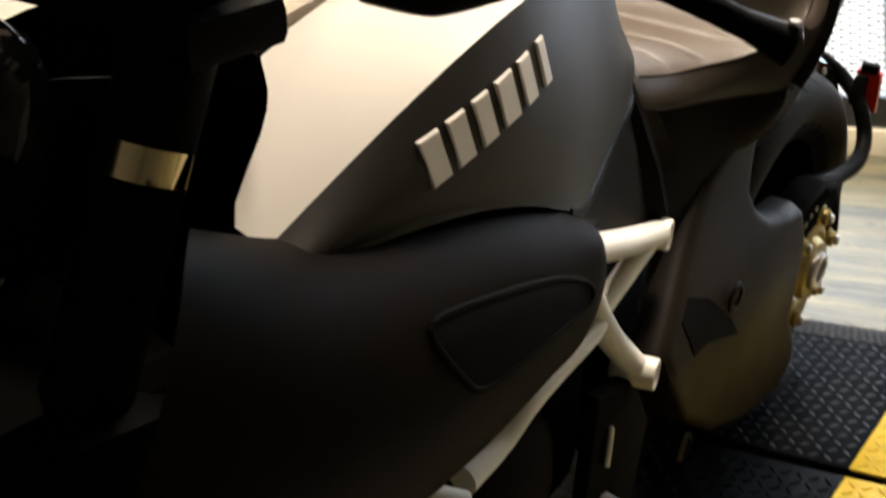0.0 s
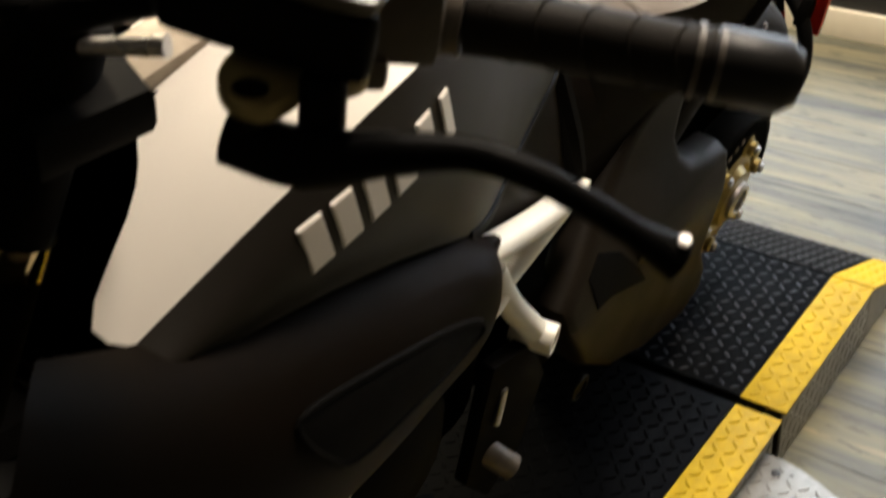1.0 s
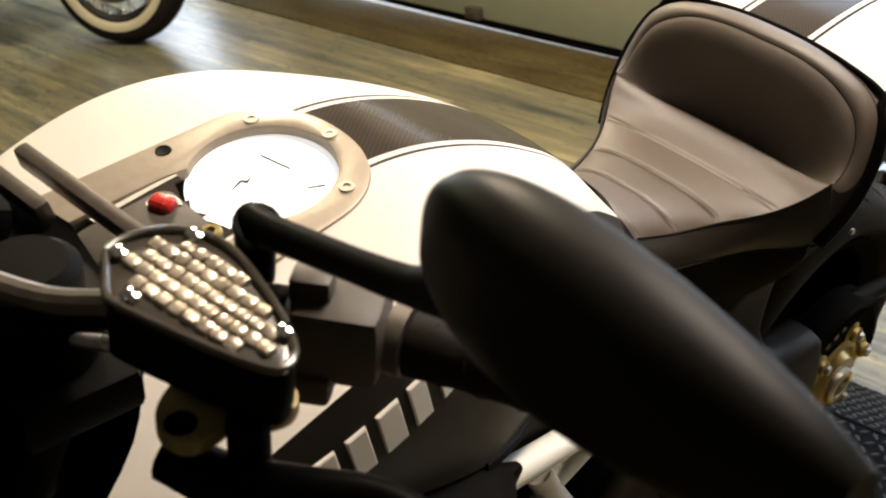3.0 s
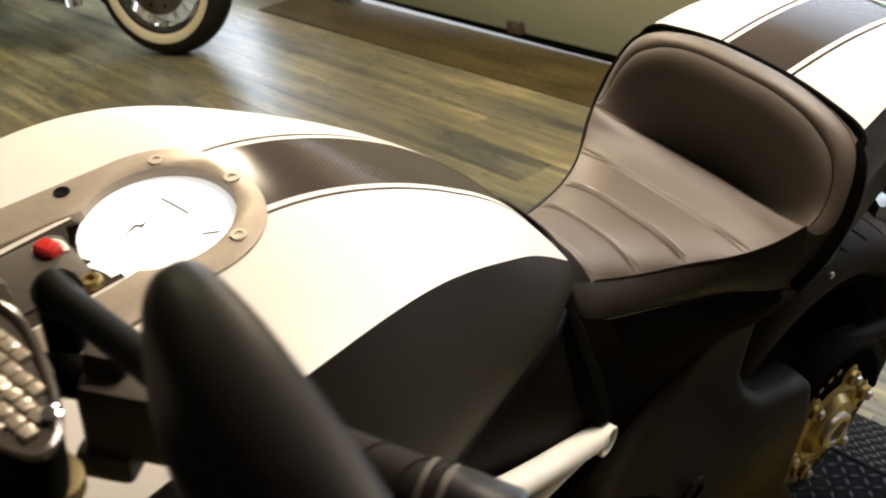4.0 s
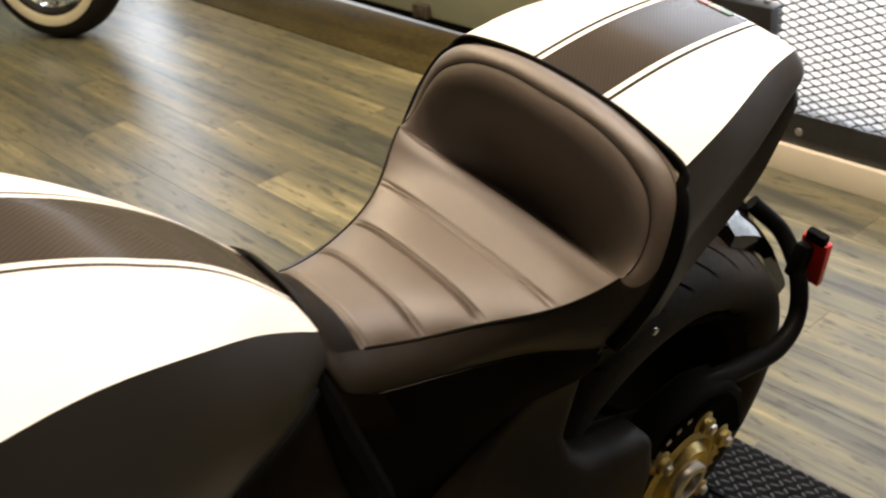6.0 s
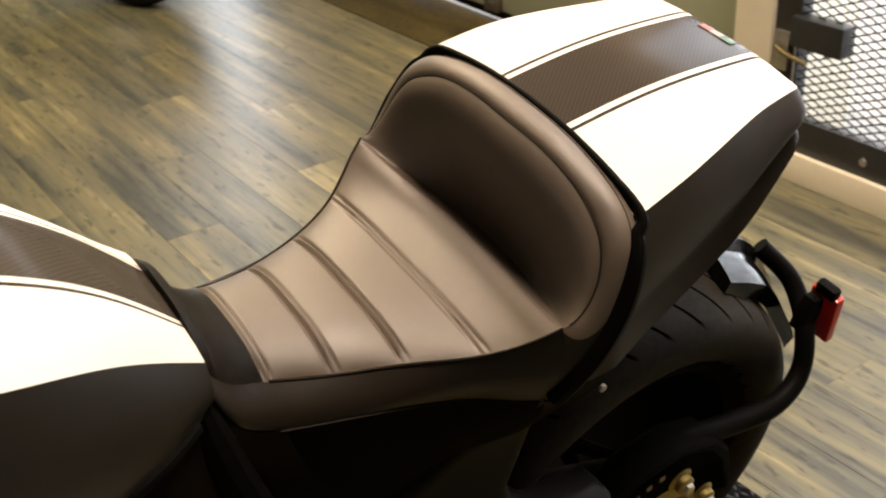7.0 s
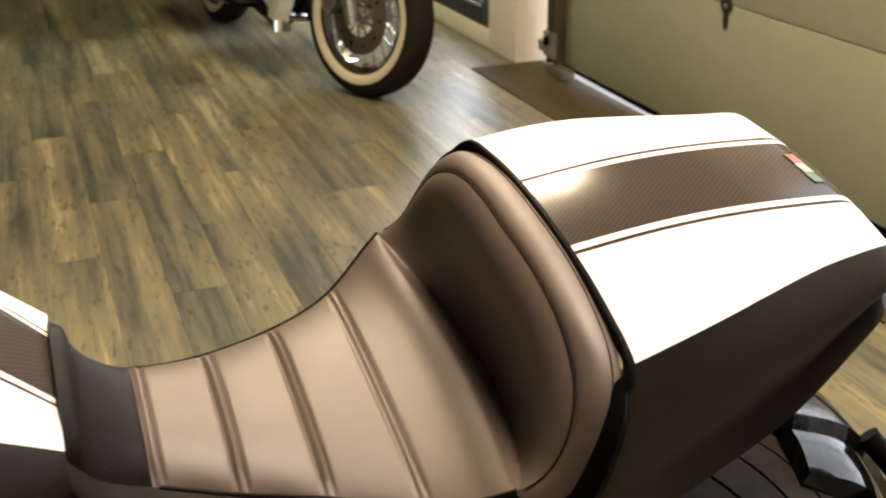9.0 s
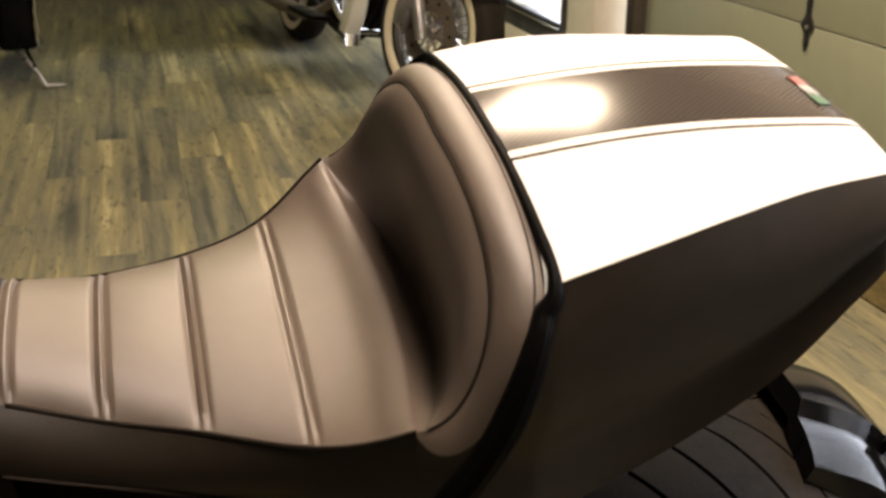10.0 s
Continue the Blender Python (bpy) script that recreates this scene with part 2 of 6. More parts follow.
CEILPAINT = material("ceiling_paint", (0.30, 0.27, 0.23), 0.8, vary=0.05, scale=5)
WHITEWALL = material("whitewall_rubber", (0.62, 0.56, 0.40), 0.5, vary=0.06, scale=20)
CREAMPAINT = material("cream_fender_paint", (0.60, 0.60, 0.55), 0.2, vary=0.03, coat=0.5)
PATCH = material("white_enamel", (0.30, 0.28, 0.24), 0.5, vary=0.35, scale=300)
GREEN = material("green_enamel", (0.055, 0.115, 0.055), 0.4, vary=0.35, scale=300)
REDPAINT = material("red_enamel", (0.26, 0.085, 0.065), 0.4, vary=0.35, scale=300)
PANE = glass("clear_glass")
DAYGLOW = emission("bright_outdoors", (0.92, 0.96, 1.0), 5.0)
LAMPGLOW = emission("lamp_diffuser", (1.0, 0.82, 0.6), 6.0)

# ---- mesh helpers ----


def spline(xs, ys):
    """Natural cubic through a few stations."""
    xs, ys = np.array(xs, float), np.array(ys, float)
    k = len(xs)
    hh = np.diff(xs)
    a = np.eye(k)
    r = np.zeros(k)
    for i in range(1, k - 1):
        a[i, i - 1:i + 2] = hh[i - 1], 2 * (hh[i - 1] + hh[i]), hh[i]
        r[i] = 6 * ((ys[i + 1] - ys[i]) / hh[i] - (ys[i] - ys[i - 1]) / hh[i - 1])
    m2 = np.linalg.solve(a, r)

    def at(x):
        i = int(np.clip(np.searchsorted(xs, x) - 1, 0, k - 2))
        u, v, w = xs[i + 1] - x, x - xs[i], hh[i]
        return float(m2[i] * u ** 3 / (6 * w) + m2[i + 1] * v ** 3 / (6 * w) + (ys[i] / w - m2[i] * w / 6) * u + (ys[i + 1] / w - m2[i + 1] * w / 6) * v)
    return at


def smooth_path(points, per=8, closed=False):
    """Catmull-Rom through points."""
    p = [Vector(q) for q in points]
    out = []
    cnt = len(p)
    for i in range(cnt if closed else cnt - 1):
        a = p[(i - 1) % cnt] if closed or i > 0 else p[0] * 2 - p[1]
        b, c = p[i], p[(i + 1) % cnt]
        d = p[(i + 2) % cnt] if closed or i + 2 < cnt else p[-1] * 2 - p[-2]
        for j in range(per):
            u = j / per
            out.append(0.5 * (2 * b + (c - a) * u + (2 * a - 5 * b + 4 * c - d) * u * u + (3 * b - a - 3 * c + d) * u ** 3))
    if not closed:
        out.append(p[-1])
    return out


def sheet(bm, rows, wrap=False, flip=False, ends=False):
    """A skin over rows of points; wrap closes each row; ends caps the first and last row."""
    vs = [[bm.verts.new(q) for q in row] for row in rows]
    w = len(rows[0])
    for i in range(len(vs) - 1):
        for j in range(w if wrap else w - 1):
            q = [vs[i][j], vs[i][(j + 1) % w], vs[i + 1][(j + 1) % w], vs[i + 1][j]]
            bm.faces.new(q[::-1] if flip else q)
    if ends:
        for row, turn in ((vs[0], not flip), (vs[-1], flip)):
            bm.faces.new(row[::-1] if turn else row)
    return vs


def tube(bm, points, r, sides=12, closed=False, per=8, straight=False):
    """A round bar along a smoothed path; r may be one radius or one for each point."""
    pts = [Vector(q) for q in points] if straight else smooth_path(points, per, closed)
    cnt = len(pts)
    if isinstance(r, (int, float)):
        rr = [r] * cnt
    else:
        rr = [float(np.interp(i / (cnt - 1) * (len(r) - 1), range(len(r)), r)) for i in range(cnt)]
    t0 = (pts[1] - pts[0]).normalized()
    side = t0.orthogonal().normalized()
    rows = []
    for i, q in enumerate(pts):
        if closed:
            tg = (pts[(i + 1) % cnt] - pts[i - 1]).normalized()
        else:
            tg = (pts[min(i + 1, cnt - 1)] - pts[max(i - 1, 0)]).normalized()
        side = (side - tg * side.dot(tg)).normalized()
        up = tg.cross(side)
        rows.append([q + rr[i] * (math.cos(2 * math.pi * k / sides) * side + math.sin(2 * math.pi * k / sides) * up) for k in range(sides)])
    if closed:
        rows.append(rows[0])
        sheet(bm, rows, wrap=True)
    else:
        sheet(bm, rows, wrap=True, ends=True)


def hollow(bm, a, b, r, wall=0.004, sides=20):
    """An open-ended pipe from a to b whose end at b is cut square."""
    a, b = Vector(a), Vector(b)
    tg = (b - a).normalized()
    s = tg.orthogonal().normalized()
    u = tg.cross(s)
    ring = lambda q, k: [q + k * (math.cos(2 * math.pi * i / sides) * s + math.sin(2 * math.pi * i / sides) * u) for i in range(sides)]
    sheet(bm, [ring(a, r), ring(b, r), ring(b + tg * 0.001, r - wall * 0.4), ring(b, r - wall), ring(b - tg * 0.05, r - wall)], wrap=True, ends=True)


def spin(bm, profile, m=None, sides=40, closed=False):
    """Turns a profile of (radius, height) round the z axis of the pose m."""
    m = m or Matrix()
    prof = list(profile) + ([profile[0]] if closed else [])
    rows = [[m @ Vector((r * math.cos(2 * math.pi * k / sides), r * math.sin(2 * math.pi * k / sides), z)) for k in range(sides)] for r, z in prof]
    sheet(bm, rows, wrap=True, ends=not closed, flip=True)


def block(bm, size, m=None, bevel=0.004, seg=2):
    """A box of that size centred on the pose m, its edges rounded."""
    m = m or Matrix()
    t = bmesh.new()
    bmesh.ops.create_cube(t, size=1, matrix=Matrix.Diagonal((*size, 1)))
    if bevel:
        bmesh.ops.bevel(t, geom=t.edges[:], offset=min(bevel, min(size) * 0.45), segments=seg, profile=0.6, affect="EDGES")
    t.transform(m)
    merge(bm, t)


def merge(bm, t):
    me = bpy.data.meshes.new("temp")
    t.to_mesh(me)
    t.free()
    bm.from_mesh(me)
    bpy.data.meshes.remove(me)


def prism(bm, outline, depth, m=None, bevel=0.003, seg=2):
    """An outline in x, y, raised by depth along z, its rims rounded, in the pose m."""
    m = m or Matrix()
    t = bmesh.new()
    lo = [t.verts.new((x, y, 0)) for x, y in outline]
    hi = [t.verts.new((x, y, depth)) for x, y in outline]
    k = len(outline)
    t.faces.new(lo[::-1])
    t.faces.new(hi)
    for i in range(k):
        t.faces.new((lo[i], lo[(i + 1) % k], hi[(i + 1) % k], hi[i]))
    bmesh.ops.recalc_face_normals(t, faces=t.faces[:])
    if bevel:
        rim = [e for e in t.edges if abs(e.verts[0].co.z - e.verts[1].co.z) < 1e-6]
        bmesh.ops.bevel(t, geom=rim, offset=bevel, segments=seg, profile=0.6, affect="EDGES")
    t.transform(m)
    merge(bm, t)


def part(name, bm, mat, parent=None, label="", sharp=35, fix=False):
    if fix:
        bmesh.ops.recalc_face_normals(bm, faces=bm.faces[:])
    me = bpy.data.meshes.new(name)
    bm.to_mesh(me)
    bm.free()
    me.materials.append(mat)
    me.polygons.foreach_set("use_smooth", [True] * len(me.polygons))
    me.set_sharp_from_angle(angle=radians(sharp))
    ob = new(name, me)
    if parent:
        ob.parent = parent
    if label:
        tagged(ob, label)
    return ob


def thing(name, label, category, m=None, group="", kind=""):
    ob = new(name)
    ob.empty_display_size = 0.05
    if m:
        ob.matrix_world = m
    return tagged(ob, label, category, group, kind)


def structure(name, bm, mat, label, sharp=35):
    return tagged(part(name, bm, mat, None, label, sharp), kind="structure", category=name.split("_")[0])


# side view plane of the bike: x stays x, y of an outline becomes z, depth runs towards -y
def side(y):
    return Matrix(((1, 0, 0, 0), (0, 0, -1, y), (0, 1, 0, 0), (0, 0, 0, 1)))


# ---- the room ----
WALL_X, DOOR_X, LEFT_X = 1.47, 1.72, 1.60
bm = bmesh.new()
block(bm, (6.22, 13.0, 0.1), pose(-1.39, 2.7, -0.056), bevel=0)
floor = structure("floor", bm, GROUT, "weathered grey-brown wood plank floor of a showroom")

bm = bmesh.new()
block(bm, (6.6, 13.2, 0.1), pose(-1.3, 2.7, 3.05), bevel=0)
structure("ceiling", bm, CEILPAINT, "plain cream painted showroom ceiling")
bm = bmesh.new()
block(bm, (0.1, 13.0, 3.0), pose(-4.45, 2.7, 1.5), bevel=0)
structure("wall_west", bm, WALLFAR, "dark shop wall behind the motorcycles")
bm = bmesh.new()
block(bm, (6.1, 0.1, 3.0), pose(-1.35, -3.75, 1.5), bevel=0)
structure("wall_south", bm, WALLFAR, "dark shop wall at the end of the showroom")
bm = bmesh.new()
block(bm, (6.1, 0.1, 3.0), pose(-1.35, 9.15, 1.5), bevel=0)
structure("wall_north", bm, WALLFAR, "dark shop wall at the far end")

# street side: pier beside the mesh doors, garage opening, pier and glass door
bm = bmesh.new()
block(bm, (0.36, 0.117, 3.0), pose(WALL_X + 0.18, 0.8815, 1.5), bevel=0.004)
block(bm, (0.16, 4.52, 0.077), pose(WALL_X + 0.08, -1.44, 0.0385), bevel=0.002)
block(bm, (0.16, 4.52, 0.85), pose(WALL_X + 0.08, -1.44, 2.575), bevel=0.002)
block(bm, (0.16, 2.6, 2.1), pose(WALL_X + 0.08, -2.4, 1.127), bevel=0.002)
structure("wall_east_doors", bm, WALLPAINT, "cream painted wall with a low sill under black mesh doors")
bm = bmesh.new()
block(bm, (0.1, 2.76, 0.9), pose(DOOR_X + 0.02, 2.32, 2.55), bevel=0.002)
structure("wall_east_garage", bm, WALLPAINT, "cream wall above the garage door")
bm = bmesh.new()
block(bm, (0.24, 0.32, 3.0), pose(LEFT_X + 0.12, 3.86, 1.5), bevel=0.006)
block(bm, (0.16, 4.1, 3.0), pose(LEFT_X + 0.08, 7.08, 1.5), bevel=0.002)
block(bm, (0.16, 1.02, 0.9), pose(LEFT_X + 0.08, 4.525, 2.55), bevel=0.002)
block(bm, (0.16, 1.02, 0.088), pose(LEFT_X + 0.08, 4.525, 0.044), bevel=0.002)
structure("wall_east_entry", bm, WALLPAINT, "cream wall round a black framed glass door")

# outdoors
bm = bmesh.new()
sheet(bm, [[(7.0, 14.5, -0.4), (7.0, -9.5, -0.4)], [(7.0, 14.5, 6.0), (7.0, -9.5, 6.0)]])
tagged(part("backdrop", bm, DAYGLOW, None, "overexposed bright daylight outside the doors"), kind="structure", category="backdrop")
bm = bmesh.new()
block(bm, (5.4, 24, 0.05), pose(4.42, 2.5, -0.045), bevel=0)
structure("pavement", bm, material("concrete", (0.50, 0.49, 0.46), 0.8, vary=0.12, scale=4), "pale concrete pavement outside")
bm = bmesh.new()
block(bm, (0.05, 0.07, 3.0), pose(2.3, 0.36, 1.5), bevel=0.004)
structure("outdoor_post", bm, material("grey_post", (0.45, 0.46, 0.47), 0.5), "pale grey post outside behind the mesh")
bm = bmesh.new()
block(bm, (0.05, 3.0, 0.10), pose(2.35, -1.1, 0.20), bevel=0.004)
structure("outdoor_rail", bm, material("grey_rail", (0.42, 0.43, 0.44), 0.5), "pale grey rail outside behind the mesh")

# threshold board
bm = bmesh.new()
block(bm, (0.345, 2.68, 0.006), pose(1.5475, 2.34, 0.003), bevel=0.002)
structure("threshold_board", bm, BOARD, "dark brown threshold board before the garage door")

# garage door
gd = thing("garage_door", "cream sectional steel garage door with black rubber bottom seal", "garage door")
for k in range(4):
    bm = bmesh.new()
    block(bm, (0.045, 2.62, 0.474), pose(DOOR_X + 0.0225, 2.31, 0.278 + 0.478 * k), bevel=0.004)
    part("panel", bm, DOORWHITE, gd)
bm = bmesh.new()
prism(bm, [(1.0, 0.006), (2.0, 0.010), (3.62, 0.030), (3.62, 0.042), (1.0, 0.042)], 0.02, Matrix(((0, 0, 1, DOOR_X - 0.002), (1, 0, 0, 0), (0, 1, 0, 0), (0, 0, 0, 1))), bevel=0.002)
part("bottom_seal", bm, GLOSS, gd, "black rubber bottom seal", fix=True)
for yy in (2.262, 1.30):
    bm = bmesh.new()
    spear = [(0.0, 0.115), (0.012, 0.075), (0.010, 0.035), (0.022, 0.018), (0.034, 0.0), (0.02, -0.016), (0.010, -0.03), (0.012, -0.06), (0.0, -0.082)]
    outline = spear + [(-a, b) for a, b in reversed(spear[1:-1])]
    prism(bm, outline[::-1], 0.008, Matrix(((0, 0, -1, DOOR_X - 0.002), (1, 0, 0, yy), (0, 1, 0, 0.517), (0, 0, 0, 1))), bevel=0.002)
    strap = part("decorative_strap", bm, FRAMEBLACK, gd, "black wrought iron spear plate", fix=True)
    bm = bmesh.new()
    spin(bm, [(0.008, 0), (0.008, 0.004), (0.003, 0.007)], Matrix.Translation((DOOR_X - 0.010, yy - 0.004, 0.512)) @ pose(0, 0, 0, 0, -90, 0), sides=14)
    part("bolt", bm, STEEL, strap)
bm = bmesh.new()
block(bm, (0.03, 0.075, 0.05), pose(DOOR_X - 0.018, 2.26, 0.066), bevel=0.004)
block(bm, (0.02, 0.03, 0.03), pose(DOOR_X - 0.03, 2.25, 0.066), bevel=0.003)
part("lift_handle", bm, TRACK, gd, "small grey steel lift handle")

tr = thing("door_track", "brown steel garage door track with roller bracket", "door track")
bm = bmesh.new()
block(bm, (0.05, 0.012, 2.8), pose(DOOR_X - 0.035, 3.50, 1.44), bevel=0.002)
block(bm, (0.012, 0.075, 2.8), pose(DOOR_X - 0.012, 3.46, 1.44), bevel=0.002)
block(bm, (0.03, 0.012, 2.8), pose(DOOR_X - 0.045, 3.425, 1.44), bevel=0.002)
part("channel", bm, TRACK, tr)
bm = bmesh.new()
block(bm, (0.02, 0.10, 0.11), pose(DOOR_X - 0.07, 3.45, 0.135), bevel=0.004)
block(bm, (0.05, 0.05, 0.05), pose(DOOR_X - 0.06, 3.52, 0.12), bevel=0.01)
block(bm, (0.06, 0.16, 0.04), pose(DOOR_X - 0.06, 3.36, 0.035), bevel=0.008)
part("roller_bracket", bm, STEEL, tr, "galvanised roller bracket")
bm = bmesh.new()
spin(bm, [(0.02, 0), (0.022, 0.01), (0.01, 0.016)], Matrix.Translation((DOOR_X - 0.08, 3.46, 0.15)) @ pose(0, 0, 0, 0, -90, 0), sides=20)
part("roller", bm, BLACK, tr)


def mesh_strands(bm, y0, y1, z0, z1, x, wide=0.050, tall=0.021, r=0.0016):
    """Expanded metal: two slanting families of flat strands cut to a rectangle."""
    slope = tall / wide
    for sgn in (1, -1):
        span = (z1 - z0) / slope
        k = int((y1 - y0 + span) / wide) + 2
        for i in range(k):
            ys = y0 - span + i * wide if sgn > 0 else y0 + i * wide
            # line: y = ys + sgn * (z - z0) / slope
            za, zb = z0, z1
            for lim in (y0, y1):
                zl = z0 + sgn * (lim - ys) * slope
                if sgn * (1 if lim == y0 else -1) > 0:
                    za = max(za, zl)
                else:
                    zb = min(zb, zl)
            if zb - za < 0.004:
                continue
            a = Vector((x, ys + sgn * (za - z0) / slope, za))
            b = Vector((x, ys + sgn * (zb - z0) / slope, zb))
            d = (b - a).normalized()
            u = Vector((0, -d.z, d.y)) * r
            n = Vector((0.0012, 0, 0))
            rows = [[q - u - n, q + u - n, q + u + n, q - u + n] for q in (a, b)]
            sheet(bm, rows, wrap=True, ends=True)
    # thick knots where strands cross
    j = 0
    z = z0
    while z < z1:
        y = y0 + (wide / 2 if j % 2 else 0)
        while y < y1:
            for dy in (0,):
                a = Vector((x - 0.002, y, z))
                rows = [[a + Vector((0, -0.0065, 0)), a + Vector((0, 0, -0.0028)), a + Vector((0, 0.0065, 0)), a + Vector((0, 0, 0.0028))],
                        [a + Vector((0.004, -0.0065, 0)), a + Vector((0.004, 0, -0.0028)), a + Vector((0.004, 0.0065, 0)), a + Vector((0.004, 0, 0.0028))]]
                sheet(bm, rows, wrap=True, ends=True)
            y += wide
        z += tall / 2
        j += 1


def mesh_door(name, label, y0, y1, rails):
    """A black steel leaf with glass and expanded metal between its rails."""
    d = thing(name, label, "door")
    bm = bmesh.new()
    for yy in (y0 + 0.0375, y1 - 0.0375):
        block(bm, (0.045, 0.075, 2.05), pose(WALL_X + 0.035, yy, 0.077 + 1.025), bevel=0.003)
    for za, zb in rails:
        block(bm, (0.04, y1 - y0 - 0.151, zb - za), pose(WALL_X + 0.035, (y0 + y1) / 2, (za + zb) / 2), bevel=0.003)
    part("door_frame", bm, FRAMEBLACK, d)
    for (_, za), (zb, _) in zip(rails[:-1], rails[1:]):
        bm = bmesh.new()
        mesh_strands(bm, y0 + 0.07, y1 - 0.07, za - 0.005, zb + 0.005, WALL_X + 0.022)
        part("expanded_mesh", bm, FRAMEBLACK, d, "black expanded metal mesh")
        bm = bmesh.new()
        block(bm, (0.005, y1 - y0 - 0.14, zb - za + 0.01), pose(WALL_X + 0.045, (y0 + y1) / 2, (za + zb) / 2), bevel=0)
        p = part("pane", bm, PANE, d, "clear glass pane")
        p.visible_shadow = False
    return d


leaf = mesh_door("door_1", "black steel door leaf with expanded mesh over glass and a lock", -0.42, 0.822, [(0.077, 0.165), (2.03, 2.12)])
bm = bmesh.new()
block(bm, (0.05, 0.15, 0.075), pose(WALL_X + 0.016, 0.685, 0.395), bevel=0.004)
lock = part("lock_box", bm, FRAMEBLACK, leaf, "black steel lock box")
bm = bmesh.new()
block(bm, (0.012, 0.045, 0.10), pose(WALL_X + 0.006, 0.79, 0.335), bevel=0.004)
part("lock_plate", bm, STEEL, lock, "scratched steel lock plate")
bm = bmesh.new()
tube(bm, [(WALL_X - 0.006, 0.80, 0.345), (WALL_X - 0.012, 0.765, 0.335), (WALL_X - 0.012, 0.70, 0.325)], 0.006)
part("latch_bolt", bm, BRASS, lock, "dull brass latch")
bm = bmesh.new()
tube(bm, [(WALL_X + 0.010, 0.752, 0.42), (WALL_X + 0.008, 0.752, 0.30), (WALL_X + 0.008, 0.748, 0.17)], 0.003)
part("bolt_rod", bm, STEEL, lock)
bm = bmesh.new()
spin(bm, [(0.011, 0), (0.010, 0.003), (0.004, 0.005)], Matrix.Translation((WALL_X + 0.014, 0.525, 0.118)) @ pose(0, 0, 0, 0, -90, 0), sides=14)
part("rivet", bm, STEEL, leaf, "steel rivet")
mesh_door("door_2", "black steel door leaf with expanded mesh over glass", -1.10, -0.422, [(0.077, 0.165), (2.03, 2.12)])

ge = thing("door_3", "black framed glass entry door full of daylight", "door")
bm = bmesh.new()
block(bm, (0.05, 0.09, 2.0), pose(LEFT_X + 0.03, 4.065, 1.09), bevel=0.003)
block(bm, (0.05, 0.09, 2.0), pose(LEFT_X + 0.03, 4.985, 1.09), bevel=0.003)
block(bm, (0.05, 0.83, 0.12), pose(LEFT_X + 0.03, 4.525, 0.15), bevel=0.003)
block(bm, (0.05, 0.83, 0.09), pose(LEFT_X + 0.03, 4.525, 2.045), bevel=0.003)
part("door_frame", bm, FRAMEBLACK, ge)
bm = bmesh.new()
block(bm, (0.012, 0.03, 1.78), pose(LEFT_X + 0.055, 4.135, 1.1), bevel=0.002)
block(bm, (0.012, 0.77, 0.012), pose(LEFT_X + 0.002, 4.5, 0.185), bevel=0.002)
part("weather_strip", bm, CHROME, ge, "bright aluminium strip")
bm = bmesh.new()
block(bm, (0.006, 0.83, 1.79), pose(LEFT_X + 0.04, 4.525, 1.105), bevel=0)
p = part("pane", bm, PANE, ge, "clear glass pane")
p.visible_shadow = False

# ceiling lights; the third panel is added to go with the far fill
for cx, cy in ((0.58, 1.75), (0.24, -0.55), (-0.3, 4.5)):
    cl = thing("ceiling_light", "warm white rectangular ceiling light panel", "ceiling light", group="ceiling lights")
    bm = bmesh.new()
    for dx, dy, sx, sy in ((0, 0.315, 0.76, 0.03), (0, -0.315, 0.76, 0.03), (0.365, 0, 0.03, 0.6), (-0.365, 0, 0.03, 0.6)):
        block(bm, (sx, sy, 0.04), pose(cx + dx, cy + dy, 2.98), bevel=0.003)
    part("frame", bm, STEEL, cl)
    bm = bmesh.new()
    block(bm, (0.7, 0.6, 0.01), pose(cx, cy, 2.985), bevel=0)
    part("diffuser", bm, LAMPGLOW, cl)

# ---- the display platform ----
PLAT = 0.1106


def lugs(bm, origin, ux, uy, n, x0, x1, y0, y1, pitch=0.0215):
    """Raised lozenges of a tread plate in rows that lean to either side by turns."""
    i = 0
    y = y0 + pitch / 2
    while y < y1:
        x = x0 + pitch / 2
        j = 0
        while x < x1:
            ang = radians(45 if (i + j) % 2 else -45)
            c = origin + ux * x + uy * y
            a = (ux * math.cos(ang) + uy * math.sin(ang)) * 0.0098
            b = (uy * math.cos(ang) - ux * math.sin(ang)) * 0.0027
            top = c + n * 0.0015
            ring = [c - a, c - a * 0.4 - b, c + a * 0.4 - b, c + a, c + a * 0.4 + b, c - a * 0.4 + b]
            cap = [top - a * 0.72, top - a * 0.33 - b * 0.55, top + a * 0.33 - b * 0.55, top + a * 0.72, top + a * 0.33 + b * 0.55, top - a * 0.33 + b * 0.55]
            vr, vc = [bm.verts.new(q) for q in ring], [bm.verts.new(q) for q in cap]
            for k in range(6):
                bm.faces.new((vr[k], vr[(k + 1) % 6], vc[(k + 1) % 6], vc[k]))
            bm.faces.new(vc)
            x += pitch
            j += 1
        y += pitch
        i += 1


